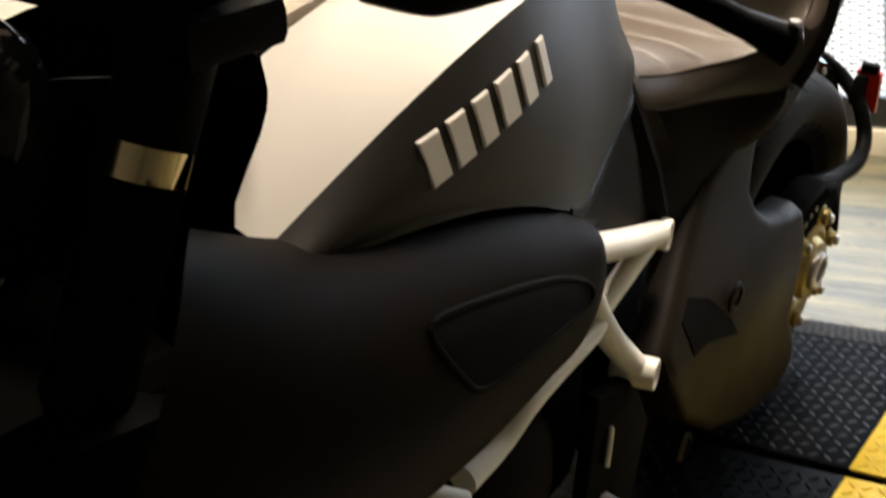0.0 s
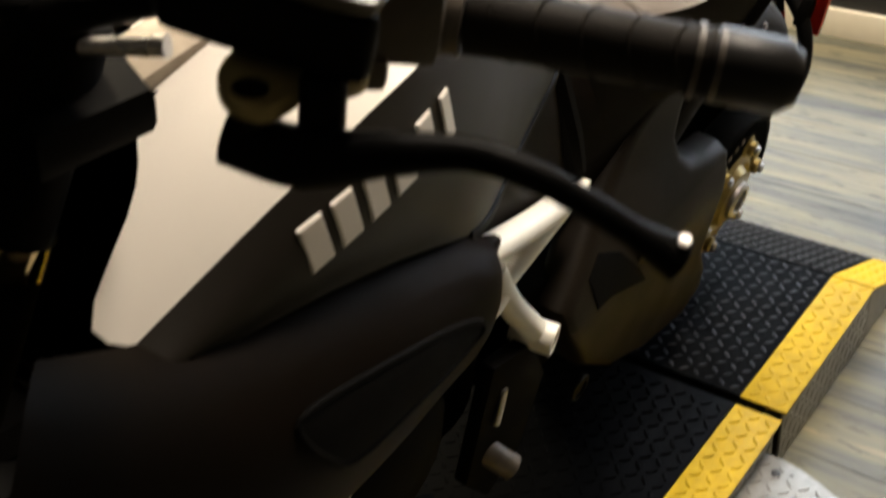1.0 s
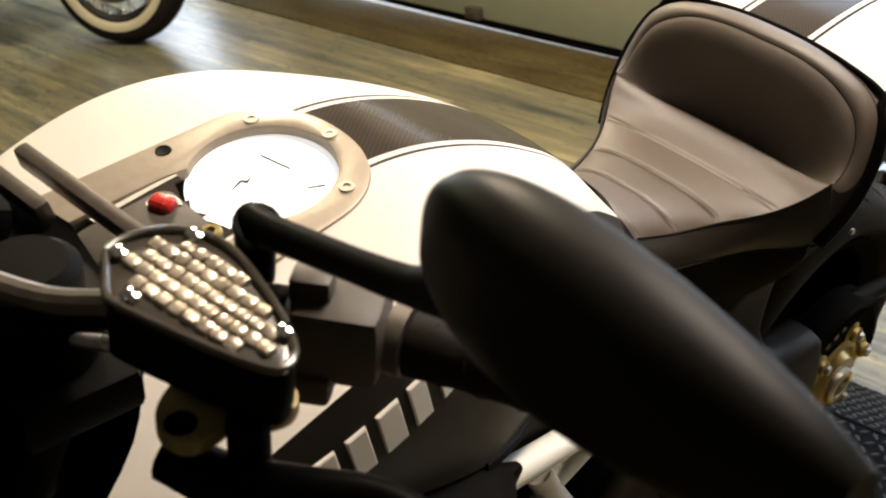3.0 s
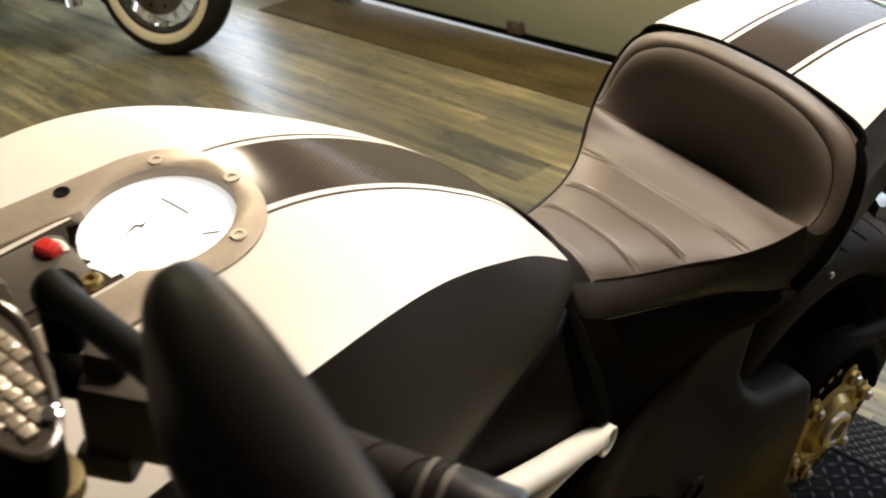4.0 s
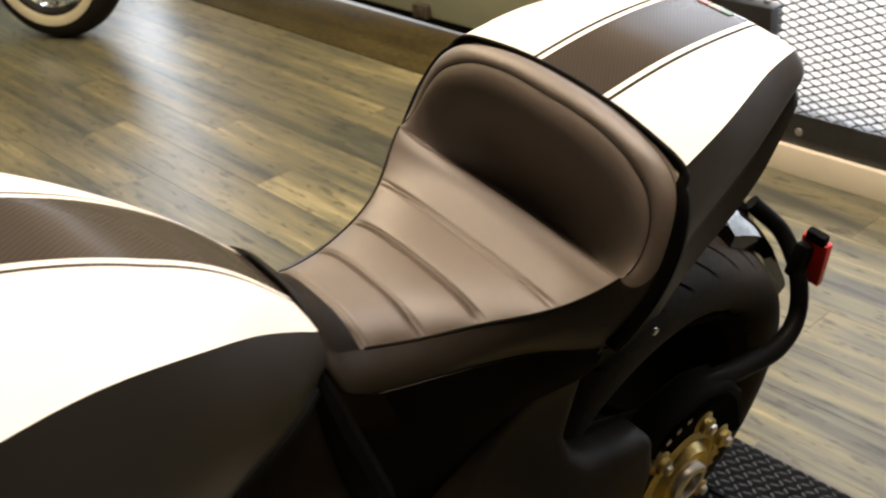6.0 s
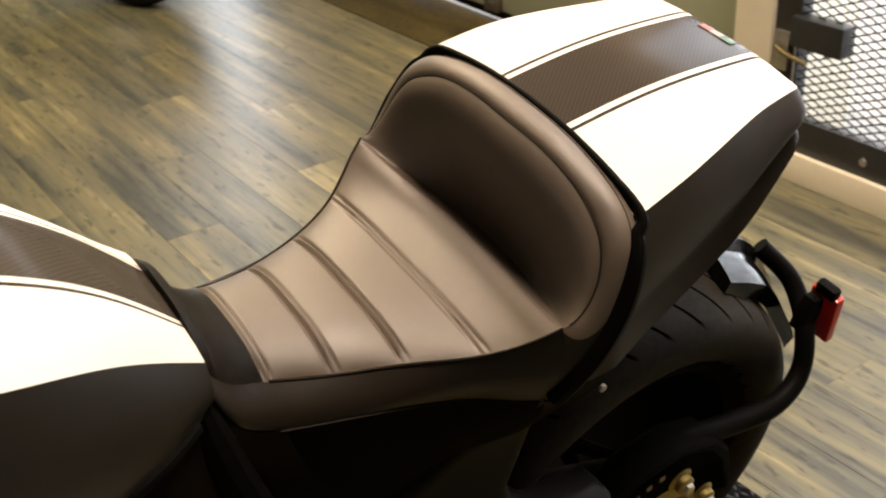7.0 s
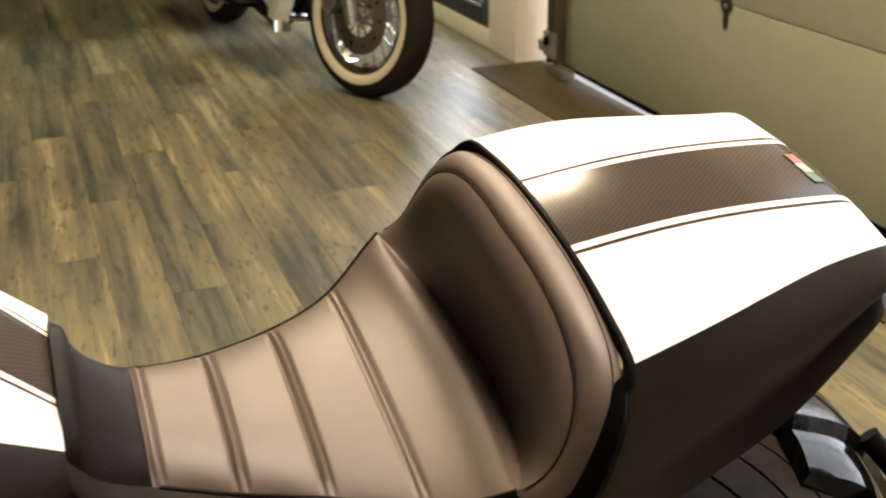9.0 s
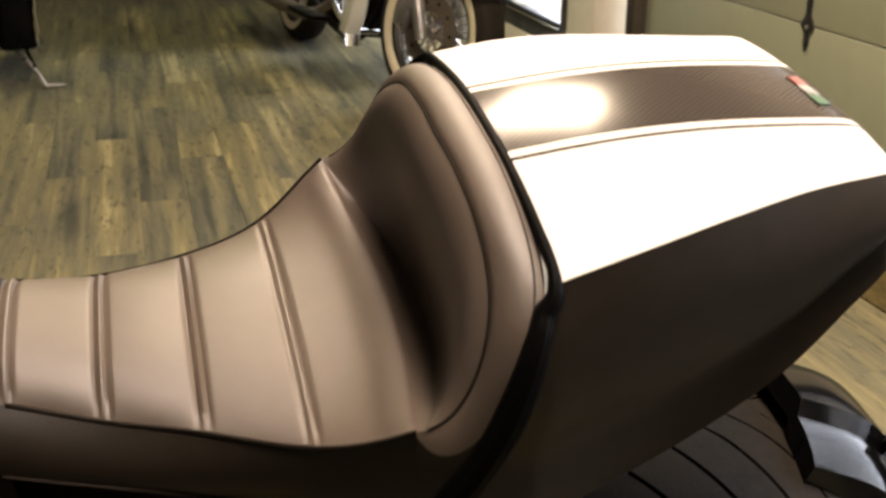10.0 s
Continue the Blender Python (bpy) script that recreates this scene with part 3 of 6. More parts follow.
def plate(name, mat, parent, corners, label="", thick=0.005, lug=True):
    """A flat tread plate from origin corner, x corner and y corner, with its lozenges."""
    o, px, py = (Vector(c) for c in corners)
    ux, uy = (px - o), (py - o)
    lx, ly = ux.length, uy.length
    ux.normalize()
    uy.normalize()
    n = ux.cross(uy)
    bm = bmesh.new()
    m = Matrix(((ux.x, uy.x, n.x, 0), (ux.y, uy.y, n.y, 0), (ux.z, uy.z, n.z, 0), (0, 0, 0, 1)))
    block(bm, (lx, ly, thick), Matrix.Translation(o + ux * lx / 2 + uy * ly / 2 - n * thick / 2) @ m, bevel=0.002)
    p = part(name, bm, mat, parent, label)
    if lug:
        bm = bmesh.new()
        lugs(bm, o, ux, uy, n, 0.004, lx - 0.004, 0.004, ly - 0.004)
        q = part("tread_relief", bm, LUG_SHEEN if mat == BLACKPLATE else mat, p, sharp=20)
        tagged(q, kind="stuff")
    return p


YI, YO = -0.326, -0.400
dp = thing("display_ramp", "black tread plate display ramp with yellow painted edges", "ramp")
plate("rear_deck", BLACKPLATE, dp, ((-0.112, YI + 0.001, PLAT), (0.258, YI + 0.001, PLAT), (-0.112, 0.33, PLAT)))
plate("rear_slope", BLACKPLATE, dp, ((0.262, YI + 0.001, PLAT), (0.50, YI + 0.001, 0.006), (0.262, 0.33, PLAT)))
plate("yellow_edge", YELLOW, dp, ((-0.112, YO, PLAT), (0.258, YO, PLAT), (-0.112, YI, PLAT)), "yellow painted edge strip")
plate("yellow_slope_edge", YELLOW, dp, ((0.262, YO, PLAT), (0.50, YO, 0.006), (0.262, YI, PLAT)), "yellow painted edge strip on the slope")
plate("front_deck", BLACKPLATE, dp, ((-1.9, YI + 0.001, PLAT - 0.004), (-0.126, YI + 0.001, PLAT - 0.004), (-1.9, 0.33, PLAT - 0.004)), lug=False)
# Front lugs keep the plate's black, without the painted glint.
bm = bmesh.new()
lugs(bm, Vector((-1.0, YI + 0.005, PLAT - 0.004)), Vector((1, 0, 0)), Vector((0, 1, 0)), Vector((0, 0, 1)), 0, 0.87, 0, 0.4)
tagged(part("tread_relief", bm, BLACKPLATE, dp, sharp=20), kind="stuff")
plate("yellow_edge", YELLOW, dp, ((-1.9, YO, PLAT - 0.004), (-0.126, YO, PLAT - 0.004), (-1.9, YI, PLAT - 0.004)), "yellow painted edge strip")
plate("side_skirt", ALUPLATE, dp, ((-0.112, YO + 0.004, 0.001), (0.258, YO + 0.004, 0.001), (-0.112, YO + 0.004, PLAT - 0.006)), "bare metal side skirt")
plate("side_skirt", ALUPLATE, dp, ((-1.9, YO + 0.010, 0.001), (-0.126, YO + 0.010, 0.001), (-1.9, YO + 0.010, PLAT - 0.010)), "bare metal side skirt")
bm = bmesh.new()
prism(bm, [(0.258, 0.001), (0.49, 0.001), (0.258, PLAT - 0.008)], 0.004, side(YO + 0.008), bevel=0)
part("slope_skirt", bm, ALUPLATE, dp, "bare metal side skirt of the slope", fix=True)
bm = bmesh.new()
block(bm, (0.30, 0.66, PLAT - 0.012), pose(0.06, 0.0, (PLAT - 0.012) / 2), bevel=0.002)
block(bm, (1.70, 0.70, PLAT - 0.016), pose(-1.0, 0.0, (PLAT - 0.016) / 2), bevel=0.002)
part("under_frame", bm, FRAMEBLACK, dp)
bm = bmesh.new()
for yy in (0.33, 0.334):
    block(bm, (2.1, 0.003, PLAT - 0.02), pose(-0.85, yy, (PLAT - 0.02) / 2), bevel=0)
part("far_skirt", bm, ALUPLATE, dp)

sp = thing("round_step_plate", "bare aluminium tread plate with a rounded end beside the ramp", "step plate")
arc = [(-0.15 - 0.36 + 0.36 * math.cos(radians(a)), -0.386 - 0.30 * math.sin(radians(a))) for a in range(0, 91, 6)]
bm = bmesh.new()
prism(bm, [(-1.2, -0.386), *[(x, y) for x, y in reversed(arc)][:0], *arc, (-1.2, -0.686)], 0.006, pose(0, 0, 0.052), bevel=0.0015)
pl = part("top_plate", bm, ALUPLATE, sp, fix=True)
bm = bmesh.new()
lugs(bm, Vector((-1.0, -0.67, 0.058)), Vector((1, 0, 0)), Vector((0, 1, 0)), Vector((0, 0, 1)), 0, 0.83, 0, 0.27)
bmesh.ops.delete(bm, geom=[v for v in bm.verts if v.co.x > -0.51 and ((v.co.x + 0.51) / 0.345) ** 2 + ((v.co.y + 0.386) / 0.285) ** 2 > 1], context="VERTS")
tagged(part("tread_relief", bm, ALUPLATE, pl, sharp=20), kind="stuff")
bm = bmesh.new()
prism(bm, [(-1.19, -0.40), *[(-0.51 + (x + 0.51) * 0.96, -0.386 + (y + 0.386) * 0.96) for x, y in arc], (-1.19, -0.67)], 0.051, pose(0, 0, 0.0005), bevel=0)
part("step_base", bm, FRAMEBLACK, sp, fix=True)
bm = bmesh.new()
spin(bm, [(0.007, 0), (0.007, 0.002), (0.003, 0.003)], pose(-0.185, -0.42, 0.058), sides=14)
part("screw", bm, FRAMEBLACK, sp)
# ---- the motorcycle on its side stand ----
bike = thing("motorcycle", "white and matte grey muscle motorcycle leaning on its side stand", "motorcycle", pose(0, 0, PLAT, 13.0, 0, 0))

# tank surfaces
tank_zc = spline((-1.13, -1.05, -0.95, -0.86, -0.80, -0.70, -0.60, -0.53, -0.482), (0.905, 0.930, 0.951, 0.962, 0.967, 0.948, 0.901, 0.848, 0.794))
tank_ye = spline((-1.13, -1.0, -0.9, -0.8, -0.7, -0.608, -0.55, -0.482), (0.187, 0.195, 0.195, 0.178, 0.148, 0.119, 0.093, 0.072))
tank_ze = spline((-1.13, -1.0, -0.9, -0.8, -0.7, -0.608, -0.55, -0.482), (0.860, 0.915, 0.9435, 0.946, 0.920, 0.875, 0.835, 0.783))
tank_yb = spline((-1.13, -1.03, -0.94, -0.87, -0.80, -0.74, -0.66, -0.58, -0.52, -0.482), (0.205, 0.212, 0.214, 0.211, 0.200, 0.180, 0.150, 0.125, 0.104, 0.078))
tank_zb = spline((-1.13, -1.03, -0.94, -0.87, -0.80, -0.74, -0.66, -0.58, -0.52, -0.482), (0.852, 0.842, 0.822, 0.795, 0.758, 0.730, 0.723, 0.734, 0.742, 0.740))
tank_front = spline((0.0, 0.40, 0.46, 0.6, 0.75, 0.88, 1.0), (-1.0, -1.0, -1.016, -1.040, -1.075, -1.122, -1.114))


def tank_top(x, s):
    ye = tank_ye(x)
    zc, ze = tank_zc(x), tank_ze(x)
    return Vector((x, s * ye, zc - (zc - ze) * abs(s) ** 2.6))


def tank_side(x, w, sgn=-1, lift=0.0):
    ye, ze, yb, zb = tank_ye(x), tank_ze(x), tank_yb(x), tank_zb(x)
    y = ye + (yb - ye) * w ** 0.8 + 0.009 * math.sin(math.pi * min(1, w * 1.05))
    return Vector((x, sgn * (y + lift), ze + (zb - ze) * w))


def open_top(bm):
    """Takes out the skin where the instrument sits."""
    bmesh.ops.delete(bm, geom=[f for f in bm.faces if math.hypot(f.calc_center_median().x + 0.862, f.calc_center_median().y) < 0.0625], context="FACES")


tank = part("fuel_tank", (lambda b: (sheet(b, [[tank_top(-1.0 + 0.515 * i / 40, -0.98 + 1.96 * j / 24) - Vector((0, 0, 0.012)) for j in range(25)] for i in range(41)]), open_top(b), b)[2])(bmesh.new()), DARK, bike,
            "fuel tank in white and matte grey")


def top_strip(name, mat, s_of, label=""):
    """A strip of the tank's top between two lines s_of(x) = (inner, outer)."""
    bm = bmesh.new()
    rows = []
    for i in range(71):
        u = i / 70
        row = []
        for j in range(15):
            a, b = s_of(-0.8)
            s = a + (b - a) * j / 14
            x = tank_front(abs(s)) * (1 - u) - 0.4815 * u
            a, b = s_of(x)
            s = a + (b - a) * j / 14
            row.append(tank_top(x, s))
        rows.append(row)
    sheet(bm, rows, flip=True)
    open_top(bm)
    return part(name, bm, mat, tank, label)


S0, S1, S2 = 0.0420, 0.0478, 0.0513
lim = lambda x, k: min(0.97, k * min(1.0, 0.45 + 0.55 * tank_ye(x) / 0.12) / tank_ye(x))
top_strip("center_stripe", CARBON, lambda x: (-lim(x, S0), lim(x, S0)), "brown-grey woven centre stripe")
for g in (-1, 1):
    top_strip("white_band", WHITE, lambda x, g=g: tuple(sorted((g * lim(x, S0), g * lim(x, S1)))), "narrow white band")
    top_strip("pin_line", PIN, lambda x, g=g: tuple(sorted((g * lim(x, S1), g * lim(x, S2)))), "thin dark pin line")
    top_strip("top_panel", WHITE, lambda x, g=g: tuple(sorted((g * lim(x, S2), g * 1.0))), "warm white painted top")
    bm = bmesh.new()
    rows = []
    for i in range(81):
        x = -1.114 + (1.114 - 0.4815) * i / 80
        rows.append([tank_side(x, j / 20, g) for j in range(21)])
        rows[-1].append(tank_side(x, 1, g) + Vector((0, -g * 0.02, -0.004)))
    sheet(bm, rows, flip=g > 0)
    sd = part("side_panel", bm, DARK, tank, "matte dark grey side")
    if g < 0:
        # plain slanted bars where the maker's name stands
        z_at = lambda x, h: 0.866 + (x + 0.997) * 0.170 + h * (0.0245 + (x + 0.997) * 0.008)

        def bar(x0, x1, h0=0.0, h1=1.0):
            bm = bmesh.new()
            lean = -0.004
            out, inn = [], []
            for x, hh in ((x0, h0), (x1, h0), (x1, h1), (x0, h1)):
                xx = x + lean * (hh - 0.5)
                z = z_at(xx, hh)
                w = (tank_ze(xx) - z) / (tank_ze(xx) - tank_zb(xx))
                out.append(tank_side(xx, w, -1, 0.0028))
                inn.append(tank_side(xx, w, -1, -0.002))
            vo, vi = [bm.verts.new(q) for q in out], [bm.verts.new(q) for q in inn]
            bm.faces.new(vo)
            for k in range(4):
                bm.faces.new((vi[k], vi[(k + 1) % 4], vo[(k + 1) % 4], vo[k]))
            bmesh.ops.bevel(bm, geom=[e for e in bm.edges if e.verts[0] in vo and e.verts[1] in vo], offset=0.001, segments=1, affect="EDGES")
            part("badge_bar", bm, WHITE, sd, "raised white badge bar", fix=True)
        for a, b in ((-1.005, -0.986), (-0.978, -0.960), (-0.951, -0.934), (-0.925, -0.905), (-0.896, -0.880), (-0.868, -0.857)):
            bar(a, b, -0.02, 1.28)

# filler ring and cap
ring_z = 0.9610
tilt = Matrix.Translation((-0.862, 0, ring_z)) @ pose(0, 0, 0, 0, -6.0, 0)
bm = bmesh.new()
arc = [(0.076 * math.copysign(abs(math.cos(a)) ** 0.9, math.cos(a)), 0.083 * math.copysign(abs(math.sin(a)) ** 0.9, math.sin(a))) for a in np.linspace(-1.57, 1.57, 31)]
hole = [(0.0575 * math.cos(radians(a)), 0.0575 * math.sin(radians(a))) for a in range(132, -133, -6)]
outl = [(-0.170, -0.094), (-0.06, -0.087), *arc, (-0.06, 0.087), (-0.170, 0.094), (-0.170, 0.050), (-0.060, 0.046), *hole, (-0.060, -0.046), (-0.170, -0.050)]
prism(bm, outl, 0.012, tilt @ pose(0, 0, -0.010), bevel=0.003)
ring = part("filler_ring", bm, RINGALU, tank, "grey cast filler surround", fix=True)
bm = bmesh.new()
prism(bm, [(x * 1.045, y * 1.04) for x, y in arc] + [(-0.06, 0.0905), (-0.172, 0.0975), (-0.172, -0.0975), (-0.06, -0.0905)], 0.006, tilt @ pose(0, 0, -0.0155), bevel=0.001)
part("ring_gasket", bm, BLACK, ring, "thin black gasket", fix=True)
bm = bmesh.new()
spin(bm, [(0.0600, 0.0), (0.0600, 0.004), (0.0572, 0.0052), (0.0565, 0.0044)], tilt @ pose(0, 0, -0.012), sides=64)
part("instrument_display", bm, SCREEN, ring, "round white instrument display")
for ln, m in ((0.030, pose(0.020, 0.012, -0.0072, 0, 0, 12)), (0.014, pose(0.024, -0.034, -0.0072, 0, 0, 60))):
    bm = bmesh.new()
    block(bm, (0.0010, ln, 0.0008), tilt @ m, bevel=0)
    part("display_bar", bm, PIN, ring, "small dark bar on the display")
bm = bmesh.new()
prism(bm, [(-0.016, 0.004), (-0.003, 0.010), (0.0, 0.006), (0.006, 0.008), (-0.001, 0.0035), (-0.003, 0.008)], 0.0008, tilt @ pose(-0.010, 0.002, -0.0074), bevel=0)
part("display_mark", bm, PIN, ring, "small dark mark on the display", fix=True)
for px, py in ((0.065, 0.000), (0.033, -0.060), (0.033, 0.059), (-0.040, -0.075)):
    bm = bmesh.new()
    m = tilt @ pose(px, py, 0.002)
    spin(bm, [(0.0065, 0), (0.006, 0.0015), (0.003, 0.0015), (0.0028, 0.0004)], m, sides=16)
    part("screw", bm, SCREWALU, ring, "pale screw head")
for sy in (1, -1):
    bm = bmesh.new()
    spin(bm, [(0.0065, 0), (0.0062, 0.0012), (0.0045, 0.0008)], tilt @ pose(-0.040 if sy > 0 else -0.10, 0.073 * sy, 0.0018), sides=18)
    part("mount_hole", bm, BLACK, ring)
bm = bmesh.new()
block(bm, (0.085, 0.070, 0.03), tilt @ pose(-0.102, 0.004, -0.012), bevel=0.012)
key = part("key_housing", bm, KEYGREY, tank, "brown-grey key switch housing")
bm = bmesh.new()
block(bm, (0.015, 0.020, 0.013), tilt @ pose(-0.077, 0.016, 0.004, 0, 0, 20), bevel=0.006, seg=3)
part("red_tag", bm, RED, key, "small red key tag")
bm = bmesh.new()
tube(bm, [tilt @ Vector((-0.077 + 0.011 * math.cos(a), 0.016 + 0.013 * math.sin(a), 0.001)) for a in np.linspace(-0.6, 2.4, 12)], 0.0024, sides=8, per=2)
part("tag_ring", bm, WHITE, key, "white rim of the key tag")
bm = bmesh.new()
spin(bm, [(0.0085, 0), (0.0085, 0.004), (0.0065, 0.006), (0.0035, 0.006), (0.003, 0.003)], tilt @ pose(-0.069, -0.033, 0.0), sides=18)
part("key_bolt", bm, GOLD, key, "small gold bolt")

# lower side pods
pod_x = (-1.32, -1.22, -1.12, -1.02, -0.92, -0.84, -0.79, -0.769)
pod_top = spline(pod_x, (0.950, 0.925, 0.872, 0.838, 0.810, 0.776, 0.748, 0.732))
pod_ty = spline(pod_x, (0.190, 0.195, 0.200, 0.206, 0.206, 0.203, 0.200, 0.203))
pod_out = spline(pod_x, (0.265, 0.274, 0.277, 0.274, 0.266, 0.253, 0.236, 0.213))
pod_oz = spline(pod_x, (0.84, 0.815, 0.785, 0.765, 0.752, 0.742, 0.733, 0.728))
pod_bot = spline(pod_x, (0.73, 0.688, 0.646, 0.628, 0.625, 0.628, 0.648, 0.682))
pod_by = spline(pod_x, (0.25, 0.252, 0.250, 0.245, 0.240, 0.240, 0.227, 0.208))


def pod(x, v, g=-1, lift=0.0):
    """A point on the pod's skin; v runs from its top edge over the flank to its lower edge."""
    p0, p2, p4 = Vector((pod_ty(x) - 0.012, pod_top(x))), Vector((pod_out(x), pod_oz(x))), Vector((pod_by(x) - 0.03, pod_bot(x) - 0.004))
    p1 = Vector((p0.x * 0.35 + p2.x * 0.65, p0.y * 0.86 + p2.y * 0.14))
    p3 = Vector((p2.x * 0.75 + (p4.x + 0.02) * 0.25, p2.y * 0.25 + p4.y * 0.75))
    b = [(1 - v) ** 4, 4 * v * (1 - v) ** 3, 6 * v * v * (1 - v) ** 2, 4 * v ** 3 * (1 - v), v ** 4]
    pts = (p0, p1 + (p1 - (p0 + p2) / 2) * 0.35, p2 + (p2 - (p1 + p3) / 2) * 1.0, p3 + (p3 - (p2 + p4) / 2) * 0.35, p4)
    q = sum((k * c for k, c in zip(b, pts)), Vector((0, 0)))
    return Vector((x, g * (q.x + lift), q.y))


for g in (-1, 1):
    bm = bmesh.new()
    rows = [[pod(lip + (-0.769 - lip) * i / 50, j / 24, g) for j, lip in enumerate(-1.17 - 0.13 * min(1.0, 1.7 * j / 24) for j in range(25))] for i in range(51)]
    tip = [q + Vector((0.012, -g * (abs(q.y) - 0.203) * 0.6, -(q.z - 0.731) * 0.6)) for q in rows[-1]]
    rows.append(tip)
    rows.append([Vector((-0.754, g * 0.200, 0.715)) + (q - Vector((-0.754, g * 0.2, 0.715))) * 0.1 for q in tip])
    sheet(bm, rows, flip=g > 0)
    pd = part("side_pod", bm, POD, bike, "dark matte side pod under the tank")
    if g < 0:
        corners = [(-1.047, 0.335), (-0.98, 0.35), (-0.904, 0.405), (-0.850, 0.50), (-0.840, 0.58), (-0.876, 0.59), (-0.940, 0.565), (-1.010, 0.56), (-1.036, 0.495), (-1.056, 0.39)]
        loop = [(q.x, q.y) for q in smooth_path([(a, b, 0) for a, b in corners], 4, True)]
        mid = (-0.955, 0.47)
        bm = bmesh.new()
        sheet(bm, [[pod(mid[0] + (a - mid[0]) * k, mid[1] + (b - mid[1]) * k, -1, 0.0014 - 0.001 * (k > 0.8)) for a, b in loop] for k in (0.02, 0.25, 0.5, 0.75, 0.98)], wrap=True)
        part("indicator_lens", bm, BLACK_SHADE, pd, "dark smoked indicator lens", fix=True)
        bm = bmesh.new()
        tube(bm, [pod(a, b, -1, -0.0006) for a, b in loop], 0.0030, sides=8, closed=True, per=1)
        part("lens_rim", bm, BLACK_SHADE, pd)

# seat: stations along its middle from the nose over the pan and up the backrest
st_x = (-0.483, -0.461, -0.425, -0.370, -0.312, -0.250, -0.179, -0.110)
st_z = (0.800, 0.768, 0.743, 0.732, 0.726, 0.724, 0.733, 0.750)
st_w = (0.070, 0.066, 0.064, 0.077, 0.096, 0.127, 0.158, 0.170)
st_d = (0.026, 0.026, 0.020, 0.020, 0.016, 0.008, -0.015, -0.030)
st_f = (0.0, 0.0, 0.0, 0.0, 0.0, -0.001, -0.020, -0.030)
sk_y = (0.076, 0.083, 0.090, 0.100, 0.108, 0.126, 0.162, 0.178)
sk_z = (0.745, 0.706, 0.690, 0.681, 0.669, 0.660, 0.664, 0.690)
idx = tuple(range(8))
s_x, s_z, s_w, s_d, s_f, s_ky, s_kz = (spline(idx, v) for v in (st_x, st_z, st_w, st_d, st_f, sk_y, sk_z))


def seat_at(u, s):
    """The seat's smooth skin: u counts stations, s runs from -1 to 1 across."""
    x, z, w, d = s_x(u), s_z(u), s_w(u), s_d(u)
    fwd = s_f(u) * abs(s) ** 2.2
    return Vector((x + fwd, s * w, z - d * abs(s) ** 3.2))


def groove(l, wide, deep):
    return -deep * math.exp(-(l / wide) ** 2)


def seat_skin(u, s):
    p = seat_at(u, s)
    e = 0.02
    tu = seat_at(min(u + e, 7), s) - seat_at(max(u - e, 0), s)
    ts = seat_at(u, min(s + e, 1)) - seat_at(u, max(s - e, -1))
    n = ts.cross(tu)
    n = (n if n.z > 0 or n.x < 0 else -n).normalized()
    if n.dot(Vector((-0.5, 0, 1))) < 0:
        n = -n
    step = (tu.length / (2 * e)) or 1
    off = 0.0
    for r in (2.0, 3.0, 4.0, 5.0):
        l = (u - r) * step
        off += groove(l - 0.0033, 0.0018, 0.0020) + groove(l + 0.0033, 0.0018, 0.0020) + 0.0012 * math.exp(-(l / 0.0022) ** 2)
    if u < 1.6:
        off += 0.0060 * math.exp(-((u * step - 0.011) / 0.011) ** 2)
    if 2.0 < u < 5.0:
        off += 0.0014 * math.sin(math.pi * (u % 1.0))
    l = (u - 6.0) * step
    off += groove(l, 0.0022, 0.006) + 0.003 * math.exp(-((l + 0.012) / 0.012) ** 2)
    off *= 1 - abs(s) ** 14
    return p + n * off


seat = part("seat", (lambda b: (sheet(b, [[seat_skin(1.9 + 4.1 * i / 150, -1 + 2 * j / 60) for j in range(61)] for i in range(151)], flip=True), b)[1])(bmesh.new()), LEATHER, bike,
            "grey leather seat with cross-stitched ribs", sharp=60)
tuck = [seat_skin(0, -1 + 2 * j / 40) + Vector((-0.004, 0, -0.016)) for j in range(41)]
part("seat_nose", (lambda b: (sheet(b, [tuck] + [[seat_skin(1.9 * i / 60, -1 + 2 * j / 40) for j in range(41)] for i in range(61)], flip=True), b)[1])(bmesh.new()), NOSEDARK, seat,
     "black leather roll behind the tank", sharp=60)
def skirt_at(u, v, g):
    e = seat_at(u, g)
    yk, zk = s_ky(u), s_kz(u)
    y = abs(e.y) + (yk - abs(e.y)) * v + 0.007 * math.sin(math.pi * v)
    z = e.z + (zk - e.z) * v
    return Vector((e.x, g * y, z))


# backrest: a bowl between the fold and a stitched line, and a padded roll from there to the welt
k9 = tuple(range(9))
in_x, in_y, in_z = (spline(k9, v) for v in ((-0.199, -0.188, -0.175, -0.164, -0.157, -0.1537, -0.1527, -0.153, -0.154),
                                            (0.158, 0.1590, 0.1585, 0.154, 0.141, 0.122, 0.093, 0.048, 0.0),
                                            (0.748, 0.7515, 0.764, 0.788, 0.812, 0.827, 0.841, 0.850, 0.8515)))
rim_x, rim_y, rim_z = (spline(k9, v) for v in ((-0.199, -0.182, -0.164, -0.149, -0.139, -0.131, -0.1245, -0.122, -0.122),
                                               (0.162, 0.172, 0.176, 0.174, 0.168, 0.156, 0.125, 0.062, 0.0),
                                               (0.664, 0.700, 0.735, 0.770, 0.800, 0.821, 0.839, 0.8535, 0.857)))


def inner(k):
    """The stitched line; k runs from 0 at the near corner over 8 in the middle to 16."""
    g, k = (-1, k) if k <= 8 else (1, 16 - k)
    return Vector((in_x(k), g * in_y(k), in_z(k)))


def rim(k):
    g, k = (-1, k) if k <= 8 else (1, 16 - k)
    return Vector((rim_x(k), g * rim_y(k), rim_z(k)))


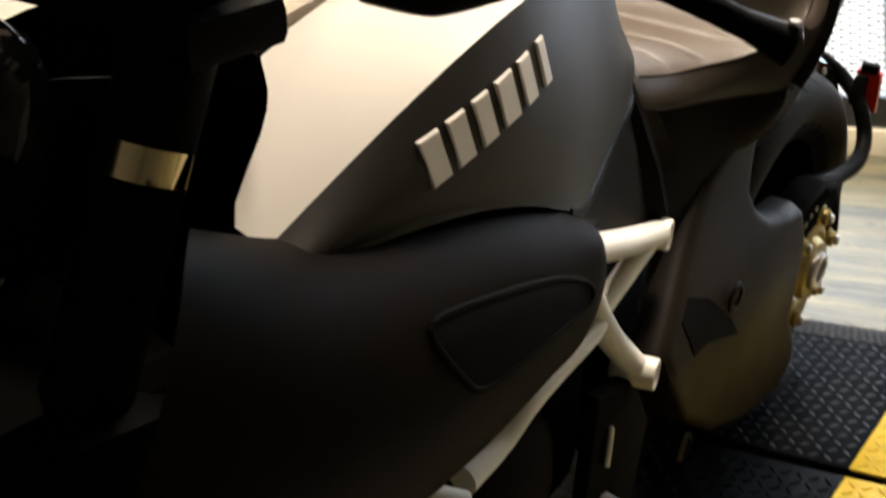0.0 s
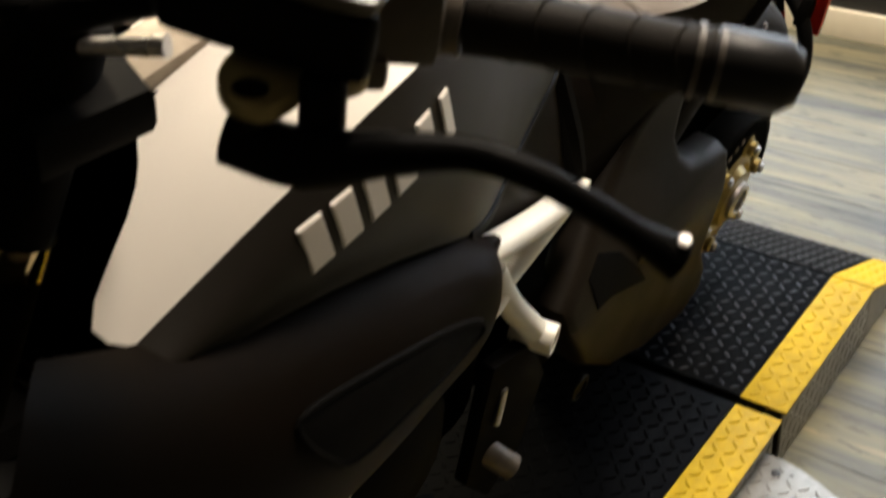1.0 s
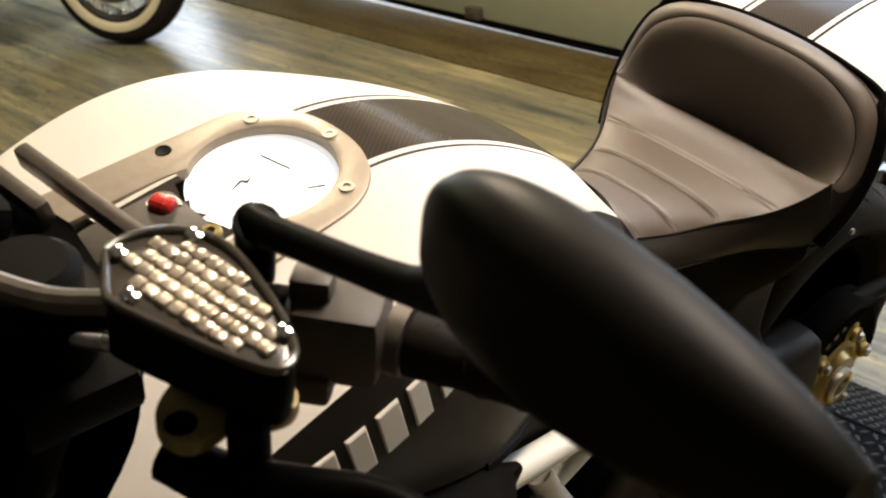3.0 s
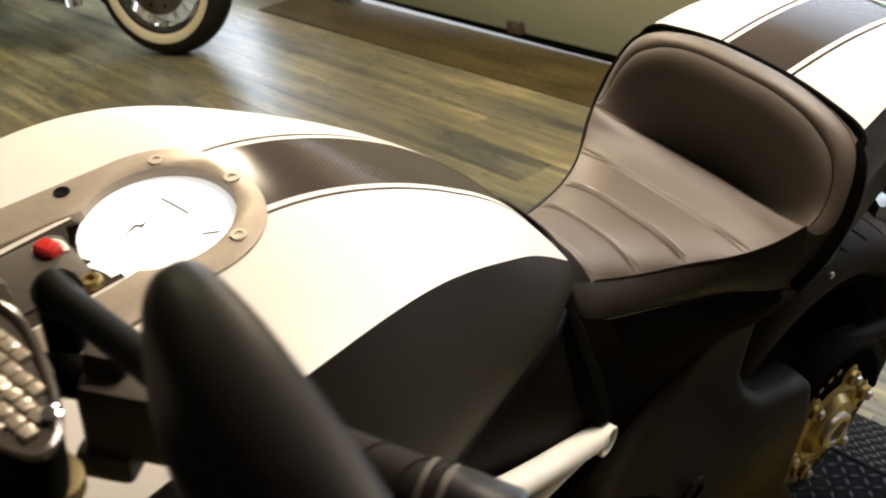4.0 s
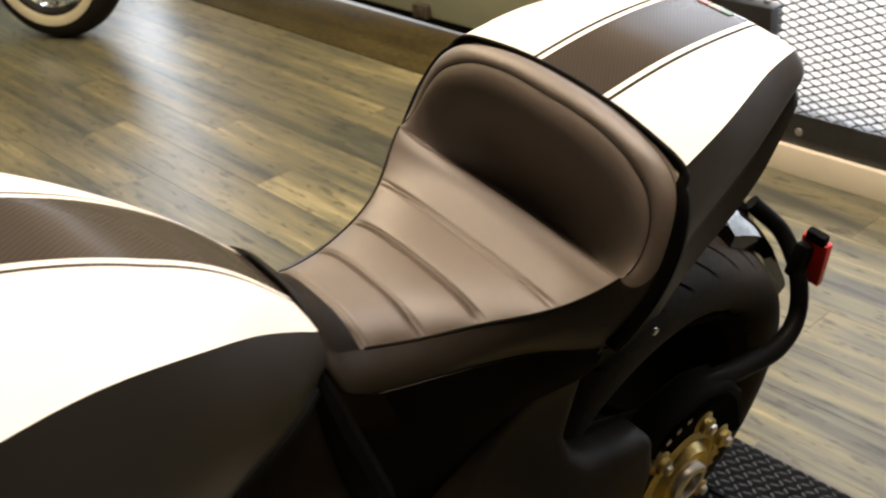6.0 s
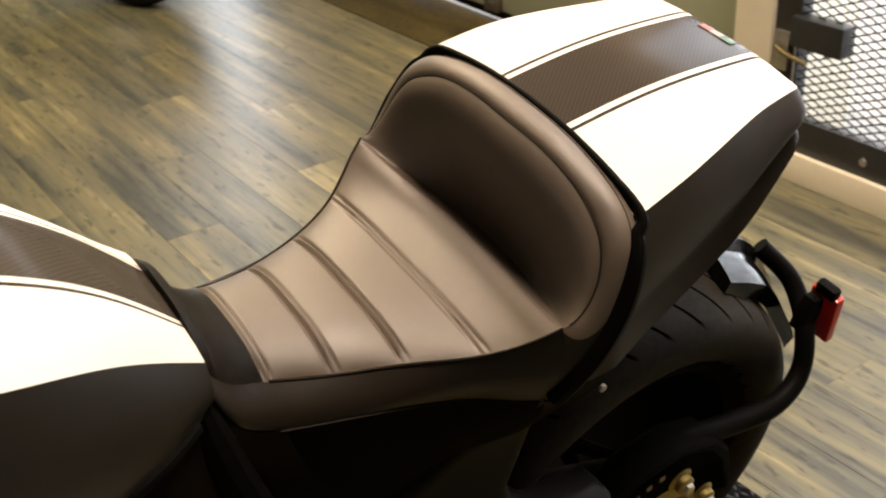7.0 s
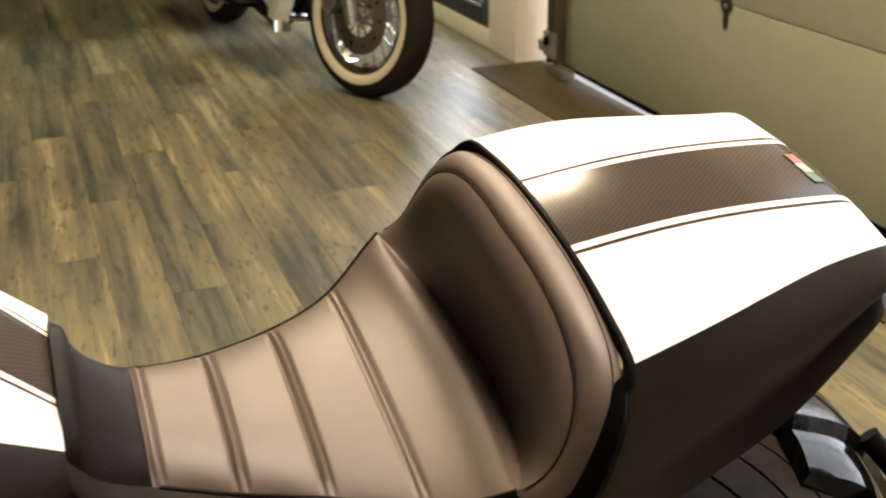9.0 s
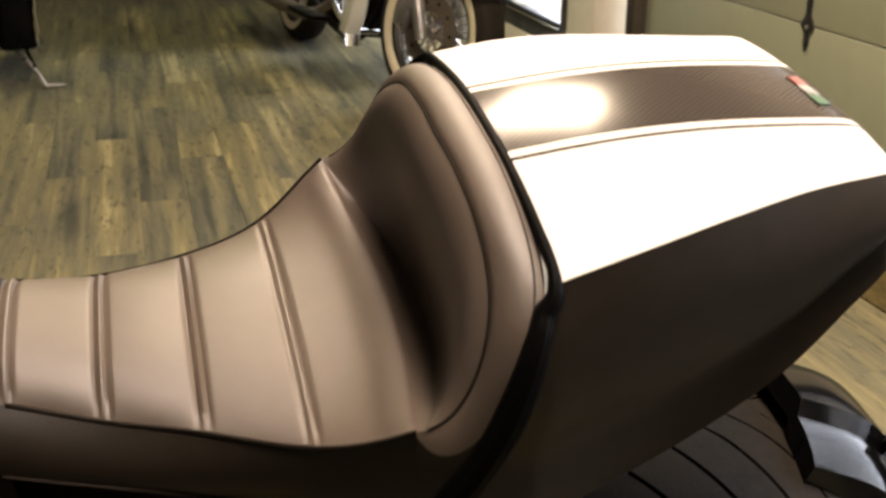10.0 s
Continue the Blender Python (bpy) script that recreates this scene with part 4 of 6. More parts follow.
def cubic(a, b, c, d, v):
    w = 1 - v
    return a * w ** 3 + b * 3 * v * w * w + c * 3 * v * v * w + d * v ** 3


def bowl_at(k, v):
    a, d = seat_skin(6.0, k / 8 - 1), inner(k)
    m = math.sin(math.pi * k / 16)
    deep = max(0.0, m) ** 0.9
    a = a + Vector((0.021 * deep, 0, -0.014 * deep)) * min(1.0, v * 36)
    return cubic(a, a + (d - a) * 0.33 + Vector((0.012 * deep, 0, 0)), d + (a - d) * 0.2 - Vector((0.033 * deep, 0, -0.002 * deep)), d, v)


def roll_at(k, v):
    a, d = inner(k), rim(k)
    g = -1 if k <= 8 else 1
    up = min(1.0, min(k, 16 - k) / 3.0)
    na = Vector((0, g, 0)).lerp(Vector((-0.30, a.y / 0.16 * 0.8, (a.z - 0.76) / 0.09)), up).normalized()
    nd = Vector((0, g, 0)).lerp(Vector((-0.15, d.y / 0.16 * 0.9, (d.z - 0.76) / 0.09)), up).normalized()
    return cubic(a, a + (d - a) * 0.30 + na * 0.0095, a + (d - a) * 0.72 + nd * (0.0093 - 0.002 * up), d, v) - na * 0.0022 * math.exp(-(v / 0.06) ** 2) * up


bm = bmesh.new()
sheet(bm, [[bowl_at(16 * i / 128, j / 36) for i in range(129)] for j in range(37)], flip=True)
seam = lambda k: 0.03 + 0.97 * min(1.0, min(k, 16 - k) / 4.0)
roll = bmesh.new()
sheet(roll, [[roll_at(16 * i / 128, seam(16 * i / 128) * j / 16) for i in range(129)] for j in range(17)], flip=True)
part("backrest", bm, LEATHER, seat, "grey leather lumbar backrest", sharp=70)
part("padded_border", roll, LEATHER, seat, "padded leather border round the backrest", sharp=70)
# The roll's foot takes the darkened leather as painted shade.
for g in (-1, 1):
    bm = bmesh.new()
    ks = [4.0 * i / 30 if g < 0 else 16 - 4.0 * i / 30 for i in range(31)]
    sheet(bm, [[roll_at(k, seam(k) + (1 - seam(k)) * j / 10) for k in ks] for j in range(11)], flip=g < 0)
    part("border_foot", bm, LEATHER_SHADE, seat, "leather foot of the border with shade in its colour", sharp=70)
bm = bmesh.new()
tube(bm, [inner(0.6 + 14.8 * i / 60) for i in range(61)], 0.0008, sides=6, per=2)
part("back_stitching", bm, PIPING, seat, "dark stitched line round the backrest")
bm = bmesh.new()
tube(bm, [roll_at(3.5 + 9.0 * i / 50, 0.80) for i in range(51)], 0.0006, sides=6, per=2)
part("border_seam", bm, PIPING, seat, "dark seam beside the welt")
for g in (-1, 1):
    bm = bmesh.new()
    # The skirt's darker leather colour stands for its weaker lighting.
    sheet(bm, [[skirt_at(6.0 * i / 60, j / 16, g) for j in range(17)] for i in range(61)], flip=g < 0)
    part("seat_skirt", bm, LEATHER_SHADE, seat, "leather seat skirt with shade in its colour", sharp=60)
    bm = bmesh.new()
    tube(bm, [skirt_at(1.9 + 4.1 * i / 24, 1.0, g) + Vector((0, g * 0.001, 0)) for i in range(25)], 0.0009, sides=8, per=2)
    part("skirt_piping", bm, PIPING, seat, "thin grey piping")
    bm = bmesh.new()
    tube(bm, [skirt_at(2.0 + 4.0 * i / 16, 0.0, g) + Vector((0, 0, 0.0005)) for i in range(17)], 0.0013, sides=8, per=2)
    part("top_seam", bm, PIPING, seat, "stitched seam")
    # leather flap that hangs from the nose beside the tank's end
    bm = bmesh.new()
    rows = []
    for i in range(21):
        u = 2.0 * i / 20
        a = skirt_at(u, 0.97, g)
        rows.append([Vector((a.x + 0.030 * (j / 8) ** 1.3, g * (abs(a.y) + 0.001 + 0.022 * math.sin(1.6 * j / 8)), a.z + (0.615 - a.z) * j / 8)) for j in range(9)])
    sheet(bm, rows, flip=g < 0)
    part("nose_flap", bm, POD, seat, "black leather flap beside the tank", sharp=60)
    # body under the seat; its near-black also holds the shade below the skirt
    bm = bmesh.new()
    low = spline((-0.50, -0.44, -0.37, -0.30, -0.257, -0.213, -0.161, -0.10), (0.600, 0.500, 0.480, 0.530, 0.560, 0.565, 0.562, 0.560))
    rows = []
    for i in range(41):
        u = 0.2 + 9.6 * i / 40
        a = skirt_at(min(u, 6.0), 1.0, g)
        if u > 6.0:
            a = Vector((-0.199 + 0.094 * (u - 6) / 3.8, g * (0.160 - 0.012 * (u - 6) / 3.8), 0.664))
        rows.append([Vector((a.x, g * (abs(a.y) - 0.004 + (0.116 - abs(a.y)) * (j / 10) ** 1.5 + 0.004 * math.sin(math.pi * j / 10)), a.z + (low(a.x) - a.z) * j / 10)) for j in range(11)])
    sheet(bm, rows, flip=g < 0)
    part("tail_side_panel", bm, POD, bike, "black side panel, deepened by painted shade under the seat")

# cover between tank and seat
for g in (-1, 1):
    bm = bmesh.new()
    rows = []
    for i in range(17):
        x = -0.80 + 0.315 * i / 16
        t = tank_side(x, 0.94, g)
        foot = Vector((-0.80 + 0.355 * i / 16, g * (0.164 - 0.052 * i / 16), 0.670 - 0.105 * i / 16))
        top = Vector((x, g * (abs(t.y) - 0.010), t.z))
        rows.append([top.lerp(foot, j / 10) + Vector((0, g * 0.006 * math.sin(math.pi * j / 10), 0)) for j in range(11)])
    sheet(bm, rows, flip=g < 0)
    gap = bmesh.new()
    tube(gap, [tank_side(-0.80 + 0.30 * i / 12, 1.0, g) + Vector((0, -g * 0.004, -0.004)) for i in range(13)], 0.0075, sides=8, per=2)
    part("tank_gasket", gap, BLACK, bike, "black rubber gasket under the tank")
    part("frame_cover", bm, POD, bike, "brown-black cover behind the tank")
    # Black tube put in for the dark of the gap behind the tank.
    bm = bmesh.new()
    tube(bm, [(-0.492, g * 0.070, 0.752), (-0.484, g * 0.086, 0.700), (-0.465, g * 0.102, 0.635), (-0.442, g * 0.110, 0.575)], [0.010, 0.018, 0.019, 0.016], sides=10)
    part("gap_shade", bm, BLACK_SHADE, bike)

# tail cowl
cw_x = (-0.121, -0.06, 0.02, 0.057, 0.09, 0.107, 0.119, 0.130)
cw_t = spline(cw_x, (0.8585, 0.8665, 0.8705, 0.8695, 0.8675, 0.8660, 0.8635, 0.8570))
cw_y = spline(cw_x, (0.150, 0.142, 0.122, 0.1127, 0.107, 0.1045, 0.099, 0.082))
cw_z = spline(cw_x, (0.837, 0.850, 0.858, 0.8595, 0.860, 0.860, 0.857, 0.849))
cw_by = spline(cw_x, (0.152, 0.136, 0.130, 0.128, 0.122, 0.118, 0.112, 0.098))
cw_bz = spline(cw_x, (0.660, 0.670, 0.714, 0.746, 0.781, 0.797, 0.808, 0.812))
cowl = part("tail_cowl", (lambda b: (sheet(b, [[Vector((x, s * cw_y(x) * 0.97, cw_t(x) - 0.012 - (cw_t(x) - cw_z(x)) * abs(s) ** 2.2)) for s in np.linspace(-1, 1, 17)] for x in np.linspace(-0.121, 0.128, 14)]), b)[1])(bmesh.new()), DARK, bike,
            "white and matte grey tail cowl over the rear seat")


cw_front = spline((0.0, 0.10, 0.27, 0.46, 0.66, 0.88, 1.0), (-0.121, -0.129, -0.137, -0.148, -0.165, -0.196, -0.215))


def cowl_top(x, s):
    return Vector((x, s * cw_y(x), cw_t(x) - (cw_t(x) - cw_z(x)) * abs(s) ** 2.2))


def cowl_strip(name, mat, k0, k1, label):
    bm = bmesh.new()
    rows = []
    for i in range(45):
        x = -0.121 + 0.251 * i / 44
        a, b = (max(-1.0, min(1.0, k / cw_y(x))) if abs(k) < 0.5 else math.copysign(1.0, k) for k in (k0, k1))
        rows.append([cowl_top(x, a + (b - a) * j / 10) for j in range(11)])
    sheet(bm, rows, flip=True)
    return part(name, bm, mat, cowl, label)


cowl_strip("center_stripe", CARBON, -0.0412, 0.0412, "brown-grey woven centre stripe")
for g in (-1, 1):
    o = lambda a, b: (a, b) if g > 0 else (-b, -a)
    cowl_strip("white_band", WHITE, *o(0.0412, 0.0475), "narrow white band")
    cowl_strip("pin_line", PIN, *o(0.0475, 0.0515), "thin dark pin line")
    cowl_strip("top_panel", WHITE, *o(0.0515, 1.0), "warm white painted top")
    bm = bmesh.new()
    rows = []
    for i in range(45):
        row = []
        for j in range(25):
            w = j / 24
            x0 = cw_front(w)
            xx = x0 + (0.130 - x0) * i / 44
            x = max(xx, -0.121)
            row.append(Vector((xx, g * (cw_y(x) + (cw_by(x) - cw_y(x)) * w + (0.013 * math.sin(math.pi * w / 0.74) if w < 0.74 else 0.008 * ((w - 0.74) / 0.26) ** 0.8)), cw_z(x) + (cw_bz(x) - cw_z(x)) * w)))
        rows.append(row)
    sheet(bm, rows, flip=g > 0)
    part("cowl_side", bm, FLANK_LIT, cowl, "matte dark grey flank with light in its colour")
bm = bmesh.new()
x = 0.130
loop = [cowl_top(x, s) for s in np.linspace(-1, 1, 13)] + [Vector((x, cw_by(x), cw_bz(x))), Vector((x, -cw_by(x), cw_bz(x)))]
bm.faces.new([bm.verts.new(q) for q in loop])
part("cowl_end", bm, BLACK, cowl, fix=True)
bm = bmesh.new()
block(bm, (0.026, 0.176, 0.030), Matrix.Translation((0.124, 0, 0.792)) @ pose(0, 0, 0, 0, 25, 0), bevel=0.006)
part("tail_light", bm, RED, cowl, "red tail light lens")
# Rubber welt; its thick lower ends also draw the shadow gap in black.
bm = bmesh.new()
x = -0.1225
front = [rim(k) for k in np.linspace(0.1, 5.0, 13)] + [cowl_top(x, -1) + Vector((-0.002, -0.003, -0.007))] + [cowl_top(x, s) for s in np.linspace(-0.93, 0.93, 11)] + [cowl_top(x, 1) + Vector((-0.002, 0.003, -0.007))] + [rim(k) for k in np.linspace(11.0, 15.9, 13)]
tube(bm, front, [0.0105] * 8 + [0.0098, 0.0090, 0.0082, 0.0074, 0.0066, 0.0055] + [0.0034] * 11 + [0.0045, 0.0050, 0.0055, 0.0060, 0.0070, 0.0080] + [0.0095] * 8, sides=10, per=4)
part("cowl_welt", bm, BLACK, cowl, "black rubber welt, widened below to draw the shadow gap")
for k, (mt, y0) in enumerate(((REDPAINT, 0.010), (PATCH, -0.008), (GREEN, -0.026))):
    bm = bmesh.new()
    a = cowl_top(0.1085, (y0 + 0.006) / cw_y(0.1085))
    block(bm, (0.010, 0.0142, 0.0018), Matrix.Translation((0.1085, y0 * 0.82 + 0.005, a.z + 0.0002)) @ pose(0, 0, 0, 0, 9, 4), bevel=0.0006)
    part("tricolour_plate", bm, mt, cowl, "small tricolour emblem plate")

# rear wheel
AX, AZ, TR = 0.026, 0.296, 0.300
axle = Matrix.Translation((AX, 0, AZ)) @ pose(0, 0, 0, 90, 0, 0)
wheel = thing("rear_wheel", "", "", None)
wheel.parent = bike
bm = bmesh.new()
prof = [(0.203, 0.084), (0.212, 0.101), (0.232, 0.115), (0.254, 0.1175), (0.272, 0.110), (0.284, 0.092), (0.293, 0.065), (0.298, 0.034), (0.300, 0.0)]
prof = smooth_path([(r, 0, z) for r, z in prof], 4)
prof = prof + [Vector((q.x, 0, -q.z)) for q in reversed(prof[:-1])]
rows = []
PITCHES, PER = 34, 22
N = PITCHES * PER


def groove_column(k):
    return k % PER in (10, 11)


for k in range(N + 1):
    row = []
    for q in prof:
        zz = abs(q.z)
        a = 2 * math.pi * (k % N) / N + 0.85 * (0.10 - zz) / TR + 1.6 * max(0.0, 0.05 - zz) ** 2 / TR * 10
        r = q.x - (0.007 if 0.014 < zz < 0.104 and k % PER == 11 else 0.0)
        row.append(axle @ Vector((r * math.cos(a), r * math.sin(a), q.z)))
    rows.append(row)
sheet(bm, rows)
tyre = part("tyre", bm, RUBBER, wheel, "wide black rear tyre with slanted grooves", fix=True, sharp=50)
# Groove faces are blackened to hold the shade between tread blocks.
tyre.data.materials.append(BLACK_SHADE)
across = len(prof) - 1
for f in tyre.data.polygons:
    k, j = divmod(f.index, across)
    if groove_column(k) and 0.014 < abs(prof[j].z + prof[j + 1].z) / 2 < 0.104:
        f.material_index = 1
bm = bmesh.new()
spin(bm, [(0.208, 0.104), (0.212, 0.098), (0.197, 0.088), (0.190, 0.03), (0.190, -0.03), (0.197, -0.088), (0.212, -0.098), (0.208, -0.104), (0.186, -0.09), (0.176, 0.0), (0.186, 0.09)], axle, sides=64, closed=True)
part("rim", bm, BLACK_SHADE, wheel, "black alloy rim", fix=True)
for k in range(5):
    bm = bmesh.new()
    for da in (-0.16, 0.16):
        a = 2 * math.pi * k / 5 + 0.3
        p0 = axle @ Vector((0.045 * math.cos(a), 0.045 * math.sin(a), -0.03))
        p1 = axle @ Vector((0.186 * math.cos(a + da), 0.186 * math.sin(a + da), -0.02))
        tube(bm, [p0, (p0 + p1) / 2, p1], [0.014, 0.010, 0.012], sides=8, per=3)
    part("spoke", bm, BLACK_SHADE, wheel)

# sprocket with its carrier, on the near side
spk = Matrix.Translation((AX, -0.148, AZ)) @ pose(0, 0, 0, 90, 0, 0)
sprk = thing("final_drive", "", "", None)
sprk.parent = bike
teeth = []
for k in range(43):
    for da, r in ((0.0, 0.1045), (0.28, 0.1045), (0.42, 0.1125), (0.62, 0.1125), (0.78, 0.1045)):
        a = 2 * math.pi * (k + da) / 43
        teeth.append((r * math.cos(a), r * math.sin(a)))
bm = bmesh.new()
t = bmesh.new()
k = len(teeth)
lo_o = [t.verts.new((x, y, 0)) for x, y in teeth]
hi_o = [t.verts.new((x, y, 0.006)) for x, y in teeth]
inner = [(0.086 * math.cos(2 * math.pi * i / k), 0.086 * math.sin(2 * math.pi * i / k)) for i in range(k)]
lo_i = [t.verts.new((x, y, 0)) for x, y in inner]
hi_i = [t.verts.new((x, y, 0.006)) for x, y in inner]
for i in range(k):
    j = (i + 1) % k
    t.faces.new((lo_o[i], lo_o[j], hi_o[j], hi_o[i]))
    t.faces.new((hi_o[i], hi_o[j], hi_i[j], hi_i[i]))
    t.faces.new((lo_o[j], lo_o[i], lo_i[i], lo_i[j]))
    t.faces.new((lo_i[i], hi_i[i], hi_i[j], lo_i[j]))
t.transform(spk)
merge(bm, t)
part("sprocket", bm, GOLD, sprk, "worn gold toothed sprocket", fix=True)
bm = bmesh.new()
spin(bm, [(0.072, -0.004), (0.072, 0.010), (0.060, 0.014), (0.052, 0.010), (0.045, 0.022), (0.030, 0.024)], spk, sides=48)
carrier = part("carrier", bm, GOLD, sprk, "gold sprocket carrier", fix=True)
for k in range(6):
    a = 2 * math.pi * k / 6 + 0.2
    bm = bmesh.new()
    m = spk @ pose(0.083 * math.cos(a), 0.083 * math.sin(a), 0.0)
    spin(bm, [(0.018, -0.002), (0.018, 0.010), (0.014, 0.013), (0.0125, 0.013), (0.0125, 0.020), (0.007, 0.023)], m, sides=24)
    part("stud", bm, GOLD, sprk, "gold stud")
    bm = bmesh.new()
    spin(bm, [(0.008, 0.022), (0.008, 0.026), (0.006, 0.028)], m, sides=6)
    part("nut", bm, STEEL, sprk, "steel nut")
bm = bmesh.new()
spin(bm, [(0.030, 0.018), (0.031, 0.022), (0.031, 0.030), (0.028, 0.033), (0.020, 0.033), (0.019, 0.022)], spk, sides=12)
part("hub_nut", bm, STEEL, sprk, "large worn hub nut", fix=True)
bm = bmesh.new()
for k in range(34):
    a0 = math.pi * (0.5 + k / 34)
    m = spk @ pose(0.106 * math.cos(a0), 0.106 * math.sin(a0), 0.003, 0, 0, math.degrees(a0) + 90)
    block(bm, (0.0135, 0.012, 0.016 if k % 2 else 0.012), m, bevel=0.003, seg=1)
part("chain", bm, TRACK, sprk, "oily drive chain")

# swingarm plate
outl = [(-0.51, 0.435), (-0.42, 0.490), (-0.376, 0.518), (-0.333, 0.546), (-0.305, 0.566), (-0.264, 0.588), (-0.20, 0.606), (-0.172, 0.602), (-0.158, 0.575), (-0.178, 0.535), (-0.199, 0.508), (-0.196, 0.488), (-0.172, 0.467), (-0.135, 0.458), (-0.086, 0.455), (-0.073, 0.440), (-0.086, 0.385), (-0.092, 0.28), (-0.045, 0.215),
        (-0.035, 0.165), (-0.09, 0.135), (-0.22, 0.165), (-0.34, 0.22), (-0.44, 0.30), (-0.50, 0.40)]
bm = bmesh.new()
prism(bm, outl, 0.052, side(-0.133), bevel=0.018, seg=4)
for z in np.arange(0.36, 0.64, 0.02):
    bmesh.ops.bisect_plane(bm, geom=bm.verts[:] + bm.edges[:] + bm.faces[:], plane_co=(0, 0, z), plane_no=(0, 0, 1))
for v in bm.verts:
    k = max(0.0, min(1.0, (v.co.z - 0.38) / 0.19))
    v.co.y += 0.066 * k * k * (3 - 2 * k)
swing = part("swingarm", bm, BRONZE, bike, "dark bronze-grey swingarm", fix=True)
# Thin black sheet laid on the arm; its colour is a recess's shade.
bm = bmesh.new()
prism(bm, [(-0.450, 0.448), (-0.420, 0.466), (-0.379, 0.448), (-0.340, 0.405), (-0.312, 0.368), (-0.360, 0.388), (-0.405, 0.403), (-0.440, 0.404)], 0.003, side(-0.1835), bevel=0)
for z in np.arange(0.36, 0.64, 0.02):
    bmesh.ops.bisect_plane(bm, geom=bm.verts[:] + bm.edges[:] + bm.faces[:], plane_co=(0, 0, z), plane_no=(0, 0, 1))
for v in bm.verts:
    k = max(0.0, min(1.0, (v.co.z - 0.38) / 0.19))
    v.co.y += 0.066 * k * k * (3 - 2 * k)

part("pocket_shade", bm, BLACK_SHADE, swing, "black sheet painted as the shade in a hollow", fix=True)
bm = bmesh.new()
spin(bm, [(0.021, 0), (0.020, 0.003), (0.014, 0.004), (0.012, 0.001)], Matrix.Translation((-0.325, -0.179, 0.428)) @ pose(0, 0, 0, 90, 0, 0), sides=24)
part("plug", bm, BLACK, swing)
bm = bmesh.new()
spin(bm, [(0.021, 0), (0.020, 0.003), (0.014, 0.004), (0.012, 0.001)], Matrix.Translation((-0.44, -0.186, 0.265)) @ pose(0, 0, 0, 90, 0, 0), sides=24)
part("plug", bm, BLACK, swing)
bm = bmesh.new()
block(bm, (0.36, 0.20, 0.20), pose(-0.36, -0.04, 0.36), bevel=0.04)
part("swingarm_body", bm, BLACK_SHADE, swing)

# chain guard: an arched cover over the sprocket with a dropped rear end
bm = bmesh.new()
arch = [(AX + r * math.cos(radians(a)), AZ + r * math.sin(radians(a))) for r, a in ((0.118, 140), (0.118, 110), (0.118, 80), (0.116, 55), (0.112, 35), (0.112, 10), (0.128, -6))]
crown = [(AX + r * math.cos(radians(a)), AZ + r * math.sin(radians(a))) for r, a in ((0.142, -4), (0.136, 12), (0.138, 36), (0.140, 55), (0.137, 80), (0.135, 110), (0.135, 138))]
prism(bm, arch + crown, 0.050, side(-0.108), bevel=0.010, seg=3)
part("chain_guard", bm, BLACK_SHADE, bike, "black plastic chain guard with a dropped end", fix=True)
bm = bmesh.new()
tube(bm, [(-0.20, -0.10, 0.40), (-0.10, -0.10, 0.36), (AX, -0.10, AZ)], [0.05, 0.045, 0.05], sides=16)
part("hub_carrier", bm, BLACK_SHADE, bike, "black wheel hub carrier")

# number plate bracket hoop
bm = bmesh.new()
tube(bm, [(0.262, -0.030, 0.548), (0.288, -0.072, 0.512), (0.276, -0.116, 0.476), (0.262, -0.140, 0.425), (0.215, -0.148, 0.400), (0.150, -0.140, 0.398), (0.070, -0.132, 0.410), (0.030, -0.120, 0.400)], [0.012, 0.012, 0.012, 0.0125, 0.0135, 0.0145, 0.0145, 0.014], sides=14)
plate_arm = part("plate_bracket", bm, BLACK, bike, "black number plate bracket hoop")
bm = bmesh.new()
rows = []
for i in range(25):
    u = i / 24
    a = radians(66 - 44 * u)
    r = 0.310 - 0.003 * math.cos(u * 9)
    cx, cz = AX + r * math.cos(a), AZ + r * math.sin(a)
    w = 0.078 + 0.010 * u
    top = [Vector((cx, w * s * 1.0, cz)) + Vector((math.cos(a), 0, math.sin(a))) * (0.016 * (1 - abs(s) ** 3) + (0.012 if abs(s) < 0.35 else 0.0)) for s in np.linspace(-1, 1, 19)]
    rows.append(top + [Vector((0, 0, -0.006)) + q - Vector((math.cos(a), 0, math.sin(a))) * 0.016 for q in reversed(top)])
sheet(bm, rows, wrap=True, ends=True)
part("tail_hugger", bm, HUGGER, bike, "gloss black tail hugger", fix=True, sharp=30)
bm = bmesh.new()
block(bm, (0.014, 0.040, 0.074), Matrix.Translation((0.302, -0.118, 0.490)) @ pose(0, 0, 0, 0, -8, 0), bevel=0.004)
part("reflector", bm, RED, plate_arm, "red reflector")
bm = bmesh.new()
block(bm, (0.014, 0.030, 0.018), Matrix.Translation((0.294, -0.118, 0.530)) @ pose(0, 0, 0, 0, -8, 0), bevel=0.005)
block(bm, (0.030, 0.020, 0.050), pose(0.283, -0.110, 0.494, 0, 12, 0), bevel=0.006)
part("reflector_mount", bm, BLACK, plate_arm)
bm = bmesh.new()
spin(bm, [(0.004, 0), (0.004, 0.003), (0.002, 0.004)], Matrix.Translation((-0.163, -0.1835, 0.680)) @ pose(0, 0, 0, 90, 0, 0), sides=14)
part("seat_stud", bm, STEEL, bike, "small steel stud")

# white trellis frame
frame_ob = part("trellis_frame", (lambda b: (tube(b, [(-0.80, -0.190, 0.712), (-0.60, -0.155, 0.622), (-0.452, -0.122, 0.556)], 0.0150, sides=18), b)[1])(bmesh.new()), FRAMEWHITE, bike, "white enamelled steel trellis frame")
bm = bmesh.new()
